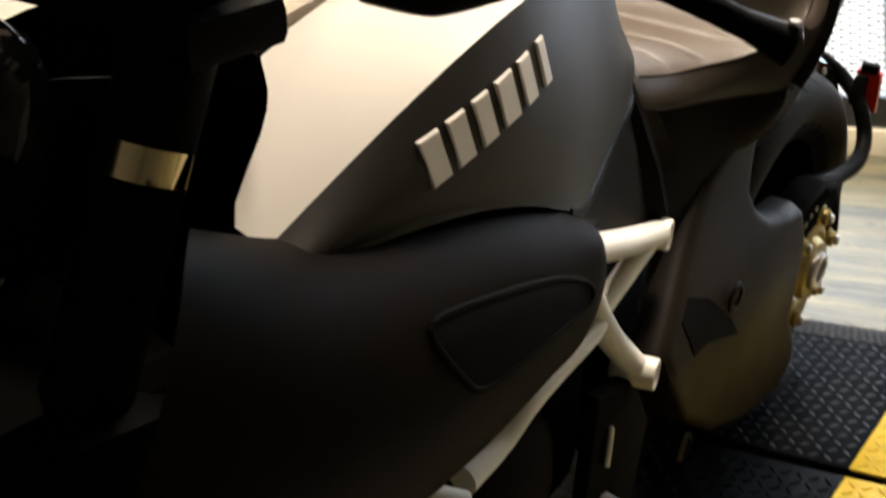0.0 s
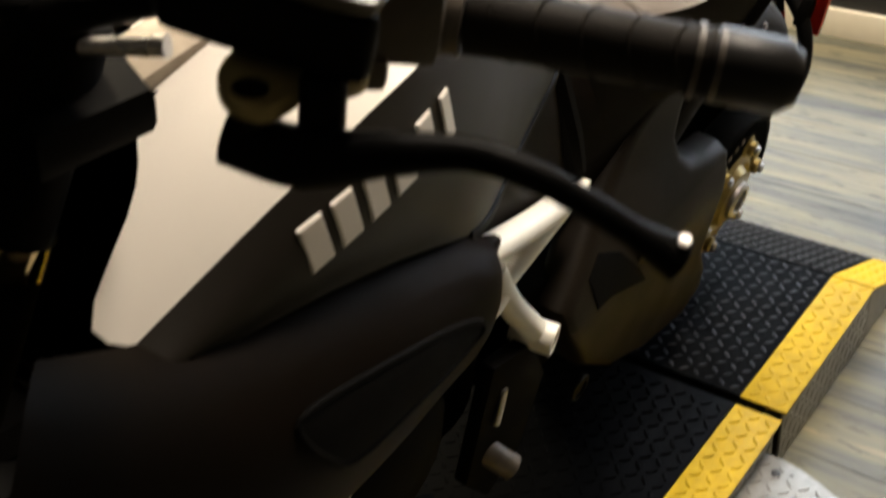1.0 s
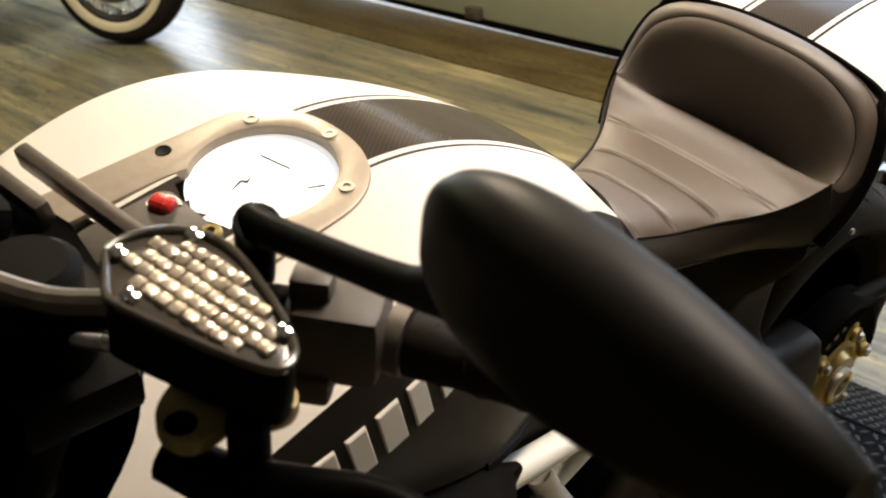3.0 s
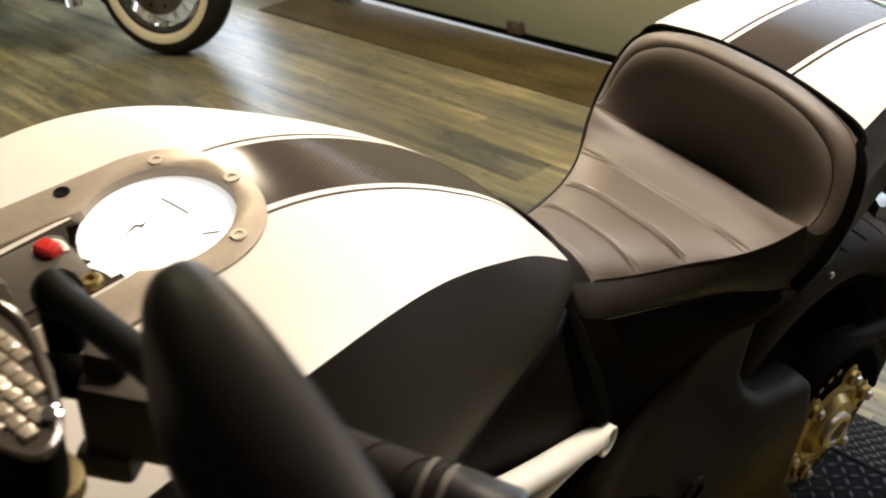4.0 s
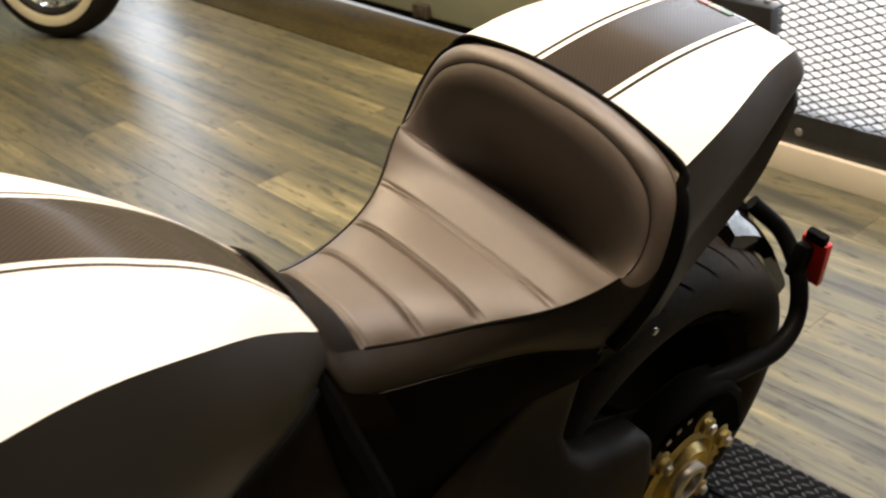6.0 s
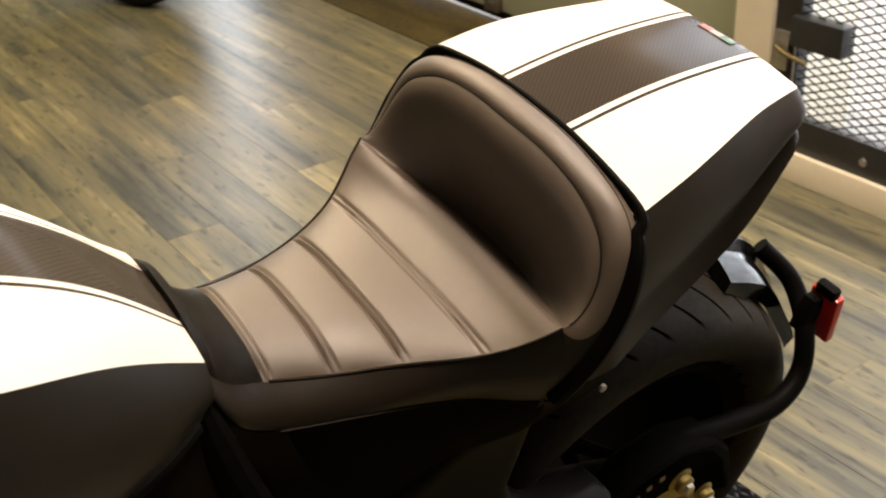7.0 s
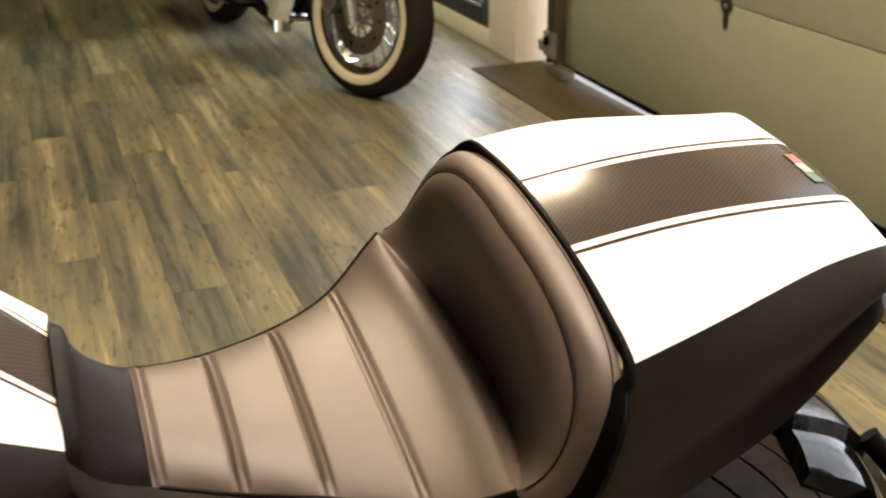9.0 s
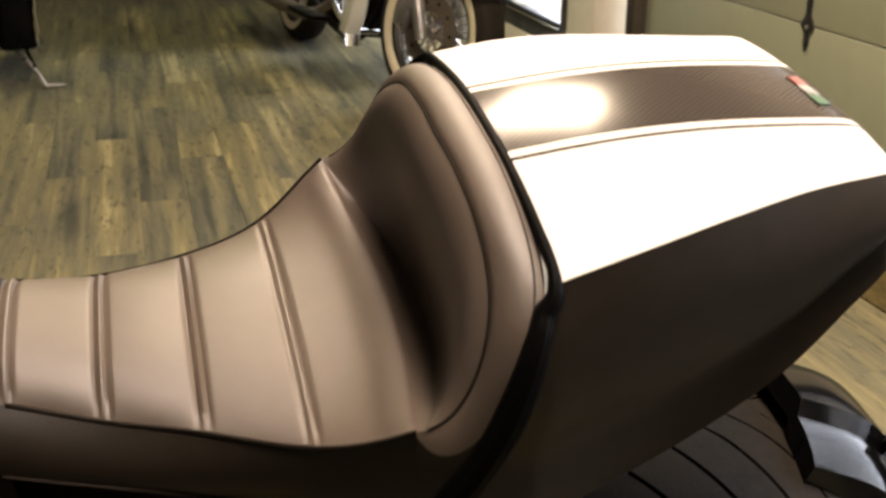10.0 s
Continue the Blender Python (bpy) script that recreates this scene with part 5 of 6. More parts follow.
tube(bm, [(-0.640, -0.138, 0.575), (-0.608, -0.150, 0.512), (-0.576, -0.170, 0.462)], 0.0150, sides=18)
part("tube", bm, FRAMEWHITE, frame_ob)
for bx, by, bz in ((-0.449, -0.130, 0.554), (-0.570, -0.188, 0.454)):
    bm = bmesh.new()
    hollow(bm, (bx - 0.008, by + 0.040, bz), (bx + 0.004, by - 0.004, bz), 0.0185)
    part("boss", bm, FRAMEWHITE, frame_ob, "open white frame boss")
bm = bmesh.new()
tube(bm, [(-0.50, -0.136, 0.577), (-0.620, -0.142, 0.545)], 0.0125, straight=True)
part("tube", bm, FRAMEWHITE, frame_ob)
bm = bmesh.new()
tube(bm, [(-0.615, -0.145, 0.540), (-0.650, -0.149, 0.532), (-0.711, -0.150, 0.526), (-0.766, -0.150, 0.516), (-0.812, -0.150, 0.498), (-0.868, -0.150, 0.495)], [0.0120, 0.0120, 0.0120, 0.0130, 0.0130, 0.0160], sides=16)
part("tube", bm, FRAMEWHITE, frame_ob)
bm = bmesh.new()
tube(bm, [(-0.70, 0.176, 0.668), (-0.450, 0.129, 0.553)], 0.0165, straight=True)
tube(bm, [(-0.50, 0.139, 0.577), (-0.628, 0.154, 0.545), (-0.90, 0.175, 0.505)], 0.0125, straight=True)
part("tube", bm, FRAMEWHITE, frame_ob)

# engine and lower clutter
bm = bmesh.new()
block(bm, (0.42, 0.24, 0.30), pose(-0.78, 0.0, 0.42), bevel=0.05, seg=3)
engine = part("engine", bm, BLACK_SHADE, bike, "black engine and gearbox")
for sz, at in (((0.26, 0.20, 0.28), (-0.92, 0.0, 0.62)), ((0.20, 0.20, 0.30), (-0.62, 0.0, 0.58))):
    bm = bmesh.new()
    block(bm, sz, pose(*at), bevel=0.04, seg=3)
    cyl = part("cylinder", bm, BLACK_SHADE, engine, "black finned cylinder")
    for k in range(6):
        bm = bmesh.new()
        block(bm, (sz[0] + 0.02, sz[1] + 0.02, 0.006), pose(at[0], at[1], at[2] - 0.08 + 0.03 * k), bevel=0.002)
        part("fin", bm, BLACK_SHADE, cyl)
bm = bmesh.new()
spin(bm, [(0.11, 0), (0.105, 0.03), (0.08, 0.045), (0.03, 0.05)], Matrix.Translation((-0.80, -0.115, 0.40)) @ pose(0, 0, 0, 90, 0, 0), sides=32)
part("engine_cover", bm, BLACK_SHADE, engine, "round black engine cover")
bm = bmesh.new()
block(bm, (0.10, 0.30, 0.30), Matrix.Translation((-1.22, 0, 0.62)) @ pose(0, 0, 0, 0, 12, 0), bevel=0.03)
part("radiator", bm, BLACK, bike, "black radiator")
# Added black block that keeps the bright floor from showing past the pod.
bm = bmesh.new()
prism(bm, [(-1.50, 0.30), (-1.14, 0.34), (-1.08, 0.58), (-1.13, 0.77), (-1.42, 0.80), (-1.50, 0.62)], 0.25, side(0.125), bevel=0.03, seg=3)
part("front_filler", bm, BLACK_SHADE, bike, "added black filler that hides the bright floor", fix=True)
bm = bmesh.new()
prism(bm, [(-0.66, 0.47), (-0.58, 0.45), (-0.53, 0.36), (-0.55, 0.24), (-0.61, 0.20), (-0.67, 0.28)], 0.02, side(-0.155), bevel=0.006)
plt = part("footrest_plate", bm, BLACK_SHADE, bike, "black footrest plate", fix=True)
bm = bmesh.new()
hollow(bm, (-0.64, -0.15, 0.315), (-0.615, -0.20, 0.285), 0.016)
part("footrest_boss", bm, TRACK, plt)
bm = bmesh.new()
tube(bm, [(-0.630, -0.176, 0.415), (-0.634, -0.178, 0.395), (-0.640, -0.180, 0.370)], 0.0042)
part("shift_rod", bm, STEEL, plt, "steel shift rod")
bm = bmesh.new()
tube(bm, [(-0.70, -0.19, 0.255), (-0.66, -0.20, 0.23), (-0.60, -0.21, 0.195)], 0.007)
tube(bm, [(-0.665, -0.19, 0.22), (-0.66, -0.215, 0.19)], 0.006)
part("shift_lever", bm, STEEL, plt, "worn shift lever")
bm = bmesh.new()
hollow(bm, (-0.935, -0.145, 0.525), (-0.899, -0.176, 0.504), 0.0115, wall=0.003)
part("frame_stub", bm, FRAMEWHITE, frame_ob)
bm = bmesh.new()
tube(bm, [(-0.70, -0.14, 0.25), (-0.69, -0.20, 0.12), (-0.68, -0.235, 0.052)], [0.014, 0.011, 0.011])
stand = part("side_stand", bm, BLACK, bike, "black side stand")
bm = bmesh.new()
block(bm, (0.06, 0.04, 0.010), Matrix.Translation((-0.68, -0.238, 0.0575)) @ pose(0, 0, 0, -13, 0, 0), bevel=0.004)
part("foot", bm, BLACK, stand)

# front end: forks, clamps, bars, controls
for g in (-1, 1):
    bm = bmesh.new()
    tube(bm, [(-1.075, g * 0.105, 1.02), (-1.22, g * 0.105, 0.72), (-1.36, g * 0.105, 0.42)], [0.028, 0.028, 0.030], sides=16)
    leg = part("fork_leg", bm, BLACK_SHADE, bike, "black fork leg")
    bm = bmesh.new()
    tube(bm, [(-1.085, g * 0.088, 0.985), (-1.085, g * 0.088, 1.038), (-1.085, g * 0.088, 1.044)], [0.031, 0.031, 0.024], sides=24, straight=True)
    part("fork_cap", bm, BLACK, leg, "black fork cap")
    bm = bmesh.new()
    tube(bm, [(-1.128, g * 0.105, 0.911), (-1.137, g * 0.105, 0.892)], 0.0300, sides=24, straight=True)
    part("fork_band", bm, POLISHED, leg, "dull gold fork tube")
bm = bmesh.new()
prism(bm, [(-1.11, -0.145), (-1.04, -0.15), (-1.01, -0.06), (-1.0, 0.0), (-1.01, 0.06), (-1.04, 0.15), (-1.11, 0.145), (-1.09, 0.0)], 0.03, Matrix.Translation((-0.015, 0, 0.958)), bevel=0.008)
part("top_clamp", bm, BLACK, bike, "black top clamp", fix=True)
bm = bmesh.new()
block(bm, (0.16, 0.20, 0.17), Matrix.Translation((-1.25, 0, 0.92)) @ pose(0, 0, 0, 0, 10, 0), bevel=0.05, seg=4)
part("headlight_shell", bm, GLOSS, bike, "gloss black headlight shell")
bm = bmesh.new()
block(bm, (0.08, 0.12, 0.03), Matrix.Translation((-1.10, 0.03, 1.035)) @ pose(0, 0, 0, 0, 20, 0), bevel=0.012)
part("instrument", bm, BLACK, bike, "black instrument")
for g in (-1, 1):
    bm = bmesh.new()
    tube(bm, [(-1.105, g * 0.03, 1.010), (-1.100, g * 0.09, 1.016), (-1.070, g * 0.16, 1.050), (-1.015, g * 0.225, 1.066), (-0.966, g * 0.277, 1.049), (-0.904, g * 0.410, 1.050)], 0.0112, sides=14)
    bars = part("handlebar", bm, BLACK, bike, "black handlebar")
    if g > 0:
        continue
    gi, go = Vector((-0.966, -0.277, 1.048)), Vector((-0.916, -0.382, 1.050))
    dv = (go - gi).normalized()
    bm = bmesh.new()
    tube(bm, [gi, gi + dv * 0.03, gi + dv * 0.07, gi + dv * 0.11, go], [0.018, 0.0165, 0.0168, 0.0165, 0.0175], sides=18)
    grip = part("grip", bm, GRIP, bars, "black ribbed rubber grip")
    for k in range(5):
        bm = bmesh.new()
        c = gi + dv * (0.02 + 0.022 * k)
        s1 = dv.orthogonal().normalized()
        s2 = dv.cross(s1)
        tube(bm, [c + dv * 0.010 * math.sin(2 * math.pi * q / 16) + 0.0165 * (math.cos(2 * math.pi * q / 16) * s1 + math.sin(2 * math.pi * q / 16) * s2) for q in range(16)], 0.0013, sides=6, closed=True, per=1)
        part("rib", bm, GRIP, grip)
    bm = bmesh.new()
    tube(bm, [go, go + dv * 0.006, go + dv * 0.035, go + dv * 0.042], [0.0165, 0.0185, 0.018, 0.013], sides=18, straight=True)
    part("bar_end", bm, PLASTIC, bars, "black bar-end weight")
    for q in (0.004, 0.014):
        bm = bmesh.new()
        tube(bm, [go + dv * (q - 0.012), go + dv * (q - 0.009)], 0.0183, sides=18, straight=True)
        part("collar", bm, KEYGREY, bars, "dull grey collar")
    bm = bmesh.new()
    sw = Vector((-0.992, -0.248, 1.055))
    block(bm, (0.046, 0.052, 0.048), Matrix.Translation(sw) @ pose(0, 0, 0, 0, 0, 38), bevel=0.010)
    block(bm, (0.018, 0.022, 0.02), Matrix.Translation(sw + Vector((-0.01, 0.008, 0.026))) @ pose(0, 0, 0, 0, 0, 38), bevel=0.004)
    block(bm, (0.020, 0.03, 0.018), Matrix.Translation(sw + Vector((-0.022, 0.0, -0.026))) @ pose(0, 0, 0, 0, 0, 38), bevel=0.005)
    switch = part("switch_gear", bm, KEYGREY, bars, "black switch housing")
    bm = bmesh.new()
    tube(bm, [gi - dv * 0.012, gi - dv * 0.002], 0.0195, sides=18, straight=True)
    part("switch_ring", bm, TRACK, switch)

    # clutch perch, fluid reservoir and lever
    bm = bmesh.new()
    outl = [(-1.0985, -0.259), (-1.092, -0.2665), (-1.080, -0.267), (-1.068, -0.266), (-1.058, -0.276), (-1.046, -0.279), (-1.036, -0.272), (-1.034, -0.258), (-1.044, -0.240), (-1.070, -0.226), (-1.090, -0.233), (-1.0995, -0.247)]
    outl = [(q.x, q.y) for q in smooth_path([(x, y, 0) for x, y in outl], 4, True)]
    prism(bm, outl, 0.010, pose(0, 0, 1.043), bevel=0.002)
    perch = part("lever_perch", bm, OLDGOLD, bars, "brass-coloured lever perch", fix=True)
    bm = bmesh.new()
    spin(bm, [(0.008, 0), (0.008, 0.018), (0.005, 0.0185)], pose(-1.090, -0.2525, 1.0354), sides=18)
    part("pivot_hole", bm, BLACK, perch)
    bm = bmesh.new()
    spin(bm, [(0.0105, 0), (0.0105, 0.030), (0.0085, 0.033), (0.0, 0.033)], pose(-1.066, -0.272, 1.026), sides=22)
    part("pivot_cap", bm, BLACK, perch, "black lever pivot")
    bm = bmesh.new()
    tube(bm, [(-1.094, -0.243, 1.026), (-1.080, -0.274, 1.023), (-1.058, -0.302, 1.028), (-1.036, -0.330, 1.0315), (-1.023, -0.362, 1.028), (-1.008, -0.402, 1.013), (-0.999, -0.423, 1.004)], [0.0135, 0.0145, 0.0105, 0.0080, 0.0070, 0.0068, 0.0105], sides=14)
    lever = part("clutch_lever", bm, BLACK, bars, "black clutch lever with ball end")
    # Bright disc set on the ball end as a fixed highlight.
    bm = bmesh.new()
    spin(bm, [(0.0028, -0.001), (0.0028, 0.001)], Matrix.Translation((-1.000, -0.423, 1.0162)), sides=10)
    part("ball_glint", bm, STEEL, lever)
    rm = Matrix.Translation((-1.058, -0.230, 1.087)) @ pose(0, 0, 0, 5, 0, 0)
    res = [(-0.022, 0.052), (-0.004, 0.054), (0.014, 0.046), (0.027, 0.026), (0.026, -0.004), (0.016, -0.046), (0.002, -0.060), (-0.012, -0.044), (-0.037, 0.016), (-0.036, 0.028)]
    res = [(q.x, q.y) for q in smooth_path([(x, y, 0) for x, y in res], 3, True)]
    bm = bmesh.new()
    prism(bm, res, 0.034, rm @ pose(0, 0, -0.026), bevel=0.006)
    resv = part("fluid_reservoir", bm, BLACK, bars, "black clutch fluid reservoir", fix=True)
    bm = bmesh.new()
    prism(bm, [(x * 0.98, y * 0.98) for x, y in res], 0.005, rm @ pose(0, 0, 0.0085), bevel=0.002)
    lid = part("reservoir_lid", bm, SMOKED, resv, "dark smoked lid", fix=True)
    bm = bmesh.new()
    tube(bm, [rm @ Vector((x * 0.97, y * 0.98, 0.0145)) for x, y in res[::2]], 0.0024, sides=8, closed=True, per=2)
    part("lid_rim", bm, SMOKED, lid, "glossy dark lid rim")
    rnd = random.Random(4)
    for row in range(6):
        for col in range(11):
            qx, qy = -0.024 + 0.0082 * row, 0.040 - 0.0084 * (col + 0.5 * (row % 2))
            px, py = qx * 0.978 - qy * 0.208, qx * 0.208 + qy * 0.978
            cross = 0
            for (ax, ay), (bx, by) in zip(res, res[1:] + res[:1]):
                ax, ay, bx, by = ax * 0.74, ay * 0.80, bx * 0.74, by * 0.80
                if (ay > py) != (by > py) and px < (bx - ax) * (py - ay) / (by - ay) + ax:
                    cross += 1
            if cross % 2 == 0:
                continue
            bm = bmesh.new()
            block(bm, (0.0074, 0.0080, 0.0046), rm @ pose(px, py, 0.0142, rnd.uniform(-9, 9), rnd.uniform(-9, 9), 12 + rnd.uniform(-4, 4)), bevel=0.0021, seg=2)
            part("facet", bm, FACET, lid)
    for px, py in ((-0.018, 0.046), (0.018, 0.036), (0.014, -0.042), (-0.029, 0.018)):
        bm = bmesh.new()
        spin(bm, [(0.0045, 0), (0.0045, 0.004), (0.002, 0.005)], rm @ pose(px, py, 0.0130), sides=12)
        part("lid_screw", bm, CHROME, lid)
    # mirror on its stalk
    bm = bmesh.new()
    tube(bm, [(-1.008, -0.200, 1.065), (-1.008, -0.201, 1.092), (-1.009, -0.205, 1.104)], [0.010, 0.011, 0.0125], sides=14)
    tube(bm, [(-1.008, -0.196, 1.099), (-1.009, -0.222, 1.1065), (-1.010, -0.282, 1.1255), (-1.011, -0.320, 1.139), (-1.014, -0.352, 1.158)], [0.0105, 0.0088, 0.0082, 0.0090, 0.013], sides=14)
    stalk = part("mirror_stalk", bm, BLACK, bars, "black mirror stalk")
    bm = bmesh.new()
    A, B = Vector((-1.010, -0.336, 1.180)), Vector((-1.037, -0.527, 1.208))
    ax = (B - A).normalized()
    up = Vector((0.13, 0, 1)).normalized()
    up = (up - ax * up.dot(ax)).normalized()
    fw = ax.cross(up)
    if fw.x > 0:
        fw = -fw
    rows = []
    for i in range(29):
        u = i / 28
        hgt = 0.047 * (math.sin(math.pi * min(1, u * 0.92 + 0.04)) ** 0.36) * (1 - 0.40 * u)
        dep = 0.029 * (math.sin(math.pi * min(1, u * 0.9 + 0.06)) ** 0.5)
        c = A.lerp(B, u)
        rows.append([c + up * hgt * math.copysign(abs(math.sin(a)) ** 0.6, math.sin(a)) + fw * (dep * math.cos(a) if math.cos(a) > 0 else 0.006 * math.cos(a)) for a in np.linspace(0, 2 * math.pi, 37)[:-1]])
    sheet(bm, rows, wrap=True, ends=True)
    part("mirror_head", bm, SHELL, bars, "black plastic mirror shell", fix=True, sharp=50)
bm = bmesh.new()
tube(bm, [(-1.14, -0.05, 1.06), (-1.115, -0.10, 1.056), (-1.096, -0.143, 1.059), (-1.078, -0.18, 1.072)], 0.007, sides=10)
part("hydraulic_hose", bm, TRACK, bike, "brown-grey hydraulic hose")
bm = bmesh.new()
tube(bm, [(-1.083, -0.131, 1.015), (-1.062, -0.170, 1.024)], [0.004, 0.006], straight=True)
part("clamp_bolt", bm, STEEL, bike, "steel clamp bolt")
for bc, ln, ang in (((-1.004, 0.004, 1.000), 0.140, 5), ((-1.034, 0.030, 1.000), 0.060, 5)):
    bm = bmesh.new()
    block(bm, (0.012, ln, 0.018), Matrix.Translation(bc) @ pose(0, 0, 0, 0, -12, ang), bevel=0.004)
    part("clamp_bridge", bm, TRACK, bike, "dark grey clamp bridge")
# ---- cruiser with whitewall tyres, parked beyond the bike ----
head = math.degrees(math.atan2(-0.987, 0.16))
cruiser = thing("motorcycle", "cream touring motorcycle with whitewall tyres and chrome wheels", "motorcycle", pose(0.53, 5.15, 0, 0, 0, head) @ pose(0, 0, 0, -7, 0, 0))


def whitewall_wheel(parent, m, disc):
    """A spoked wheel whose axle is the y axis of the pose m."""
    w = new("wheel")
    w.empty_display_size = 0.05
    w.parent = parent
    ax = m @ pose(0, 0, 0, 90, 0, 0)
    bm = bmesh.new()
    prof = smooth_path([(0.215, 0, 0.045), (0.235, 0, 0.060), (0.265, 0, 0.067), (0.295, 0, 0.062), (0.315, 0, 0.045), (0.325, 0, 0.0)], 4)
    prof = [(q.x, q.z) for q in prof] + [(q.x, -q.z) for q in reversed(prof[:-1])]
    spin(bm, prof, ax, sides=64)
    bmesh.ops.delete(bm, geom=[f for f in bm.faces if len(f.verts) > 10], context="FACES")
    part("tyre", bm, RUBBER, w, "black tyre", fix=True)
    for g in (1, -1):
        bm = bmesh.new()
        ring_prof = [(0.232, 0.0585), (0.236, 0.0615), (0.250, 0.0665), (0.262, 0.0682), (0.270, 0.0675), (0.272, 0.0655)]
        rows = [[ax @ Vector((r * math.cos(2 * math.pi * k / 64), r * math.sin(2 * math.pi * k / 64), g * z)) for k in range(64)] for r, z in ring_prof]
        sheet(bm, rows, wrap=True)
        part("whitewall", bm, WHITEWALL, w, "cream whitewall band", fix=True)
    bm = bmesh.new()
    spin(bm, [(0.222, 0.052), (0.226, 0.046), (0.212, 0.040), (0.206, 0.018), (0.206, -0.018), (0.212, -0.040), (0.226, -0.046), (0.222, -0.052), (0.202, -0.042), (0.198, 0.0), (0.202, 0.042)], ax, sides=64, closed=True)
    part("rim", bm, CHROME, w, "chrome rim", fix=True)
    for k in range(36):
        a = 2 * math.pi * k / 36
        sgn = 1 if k % 2 else -1
        da = 0.35 * (1 if (k // 2) % 2 else -1)
        bm = bmesh.new()
        tube(bm, [ax @ Vector((0.032 * math.cos(a + da), 0.032 * math.sin(a + da), sgn * 0.032)), ax @ Vector((0.203 * math.cos(a), 0.203 * math.sin(a), sgn * 0.006))], 0.0022, sides=6, straight=True)
        part("spoke", bm, CHROME, w)
    bm = bmesh.new()
    spin(bm, [(0.018, -0.06), (0.034, -0.045), (0.034, -0.03), (0.022, -0.02), (0.022, 0.02), (0.034, 0.03), (0.034, 0.045), (0.018, 0.06)], ax, sides=28)
    part("hub", bm, STEEL, w, fix=True)
    for z in disc:
        bm = bmesh.new()
        spin(bm, [(0.152, z - 0.002), (0.152, z + 0.002), (0.080, z + 0.002), (0.080, z - 0.002)], ax, sides=56, closed=True)
        d = part("brake_disc", bm, TRACK, w, "brown-grey brake disc", fix=True)
        for k in range(10):
            a = 2 * math.pi * k / 10
            bm = bmesh.new()
            tube(bm, [ax @ Vector((0.034 * math.cos(a), 0.034 * math.sin(a), z)), ax @ Vector((0.07 * math.cos(a + 0.35), 0.07 * math.sin(a + 0.35), z)), ax @ Vector((0.098 * math.cos(a + 0.2), 0.098 * math.sin(a + 0.2), z))], 0.005, sides=8, per=4)
            part("disc_arm", bm, TRACK, d)
            bm = bmesh.new()
            spin(bm, [(0.008, z + 0.001), (0.007, z + 0.0035)], ax @ pose(0.118 * math.cos(a), 0.118 * math.sin(a), 0), sides=10)
            part("disc_hole", bm, BLACK, d)
    return w


front = pose(1.72, 0, 0.325, 0, 0, 17)
whitewall_wheel(cruiser, front, (0.055,))
whitewall_wheel(cruiser, pose(0, 0, 0.325), (0.055,))
for g in (1, -1):
    bm = bmesh.new()
    top = front @ Vector((-0.14, g * 0.105, 0.42))
    low = front @ Vector((0.01, g * 0.105, -0.03))
    tube(bm, [low, low.lerp(top, 0.2), low.lerp(top, 0.6), top], [0.022, 0.027, 0.028, 0.028], sides=16)
    part("fork_leg", bm, STEEL, cruiser, "polished fork leg")
    bm = bmesh.new()
    spin(bm, [(0.020, 0), (0.020, 0.014), (0.012, 0.018)], front @ pose(0, -g * 0.105 * -1, 0) @ pose(0, 0, 0, -90 * g, 0, 0), sides=20)
    part("axle_nut", bm, CHROME, cruiser)
bm = bmesh.new()
rows = []
for i in range(31):
    a = radians(36 + 118 * i / 30)
    row = []
    for j in range(13):
        b = math.pi * j / 12
        r = 0.345 + 0.035 * math.sin(b) - (0.05 if j in (0, 12) else 0)
        row.append(front @ Vector((r * math.cos(a), 0.088 * math.cos(b), r * math.sin(a))))
    rows.append(row)
sheet(bm, rows)
fender = part("front_fender", bm, CREAMPAINT, cruiser, "cream deep front fender", fix=True)
for a in (36, 154):
    bm = bmesh.new()
    tube(bm, [front @ Vector(((0.346 + 0.036 * math.sin(b)) * math.cos(radians(a)), 0.089 * math.cos(b), (0.346 + 0.036 * math.sin(b)) * math.sin(radians(a)))) for b in np.linspace(0, math.pi, 9)], 0.008, sides=8, per=3)
    part("fender_trim", bm, CHROME, fender, "chrome fender trim")
bm = bmesh.new()
block(bm, (0.07, 0.05, 0.11), front @ pose(-0.13, -0.085, 0.05, 0, 25, 0), bevel=0.015)
part("brake_caliper", bm, STEEL, cruiser, "grey brake caliper")
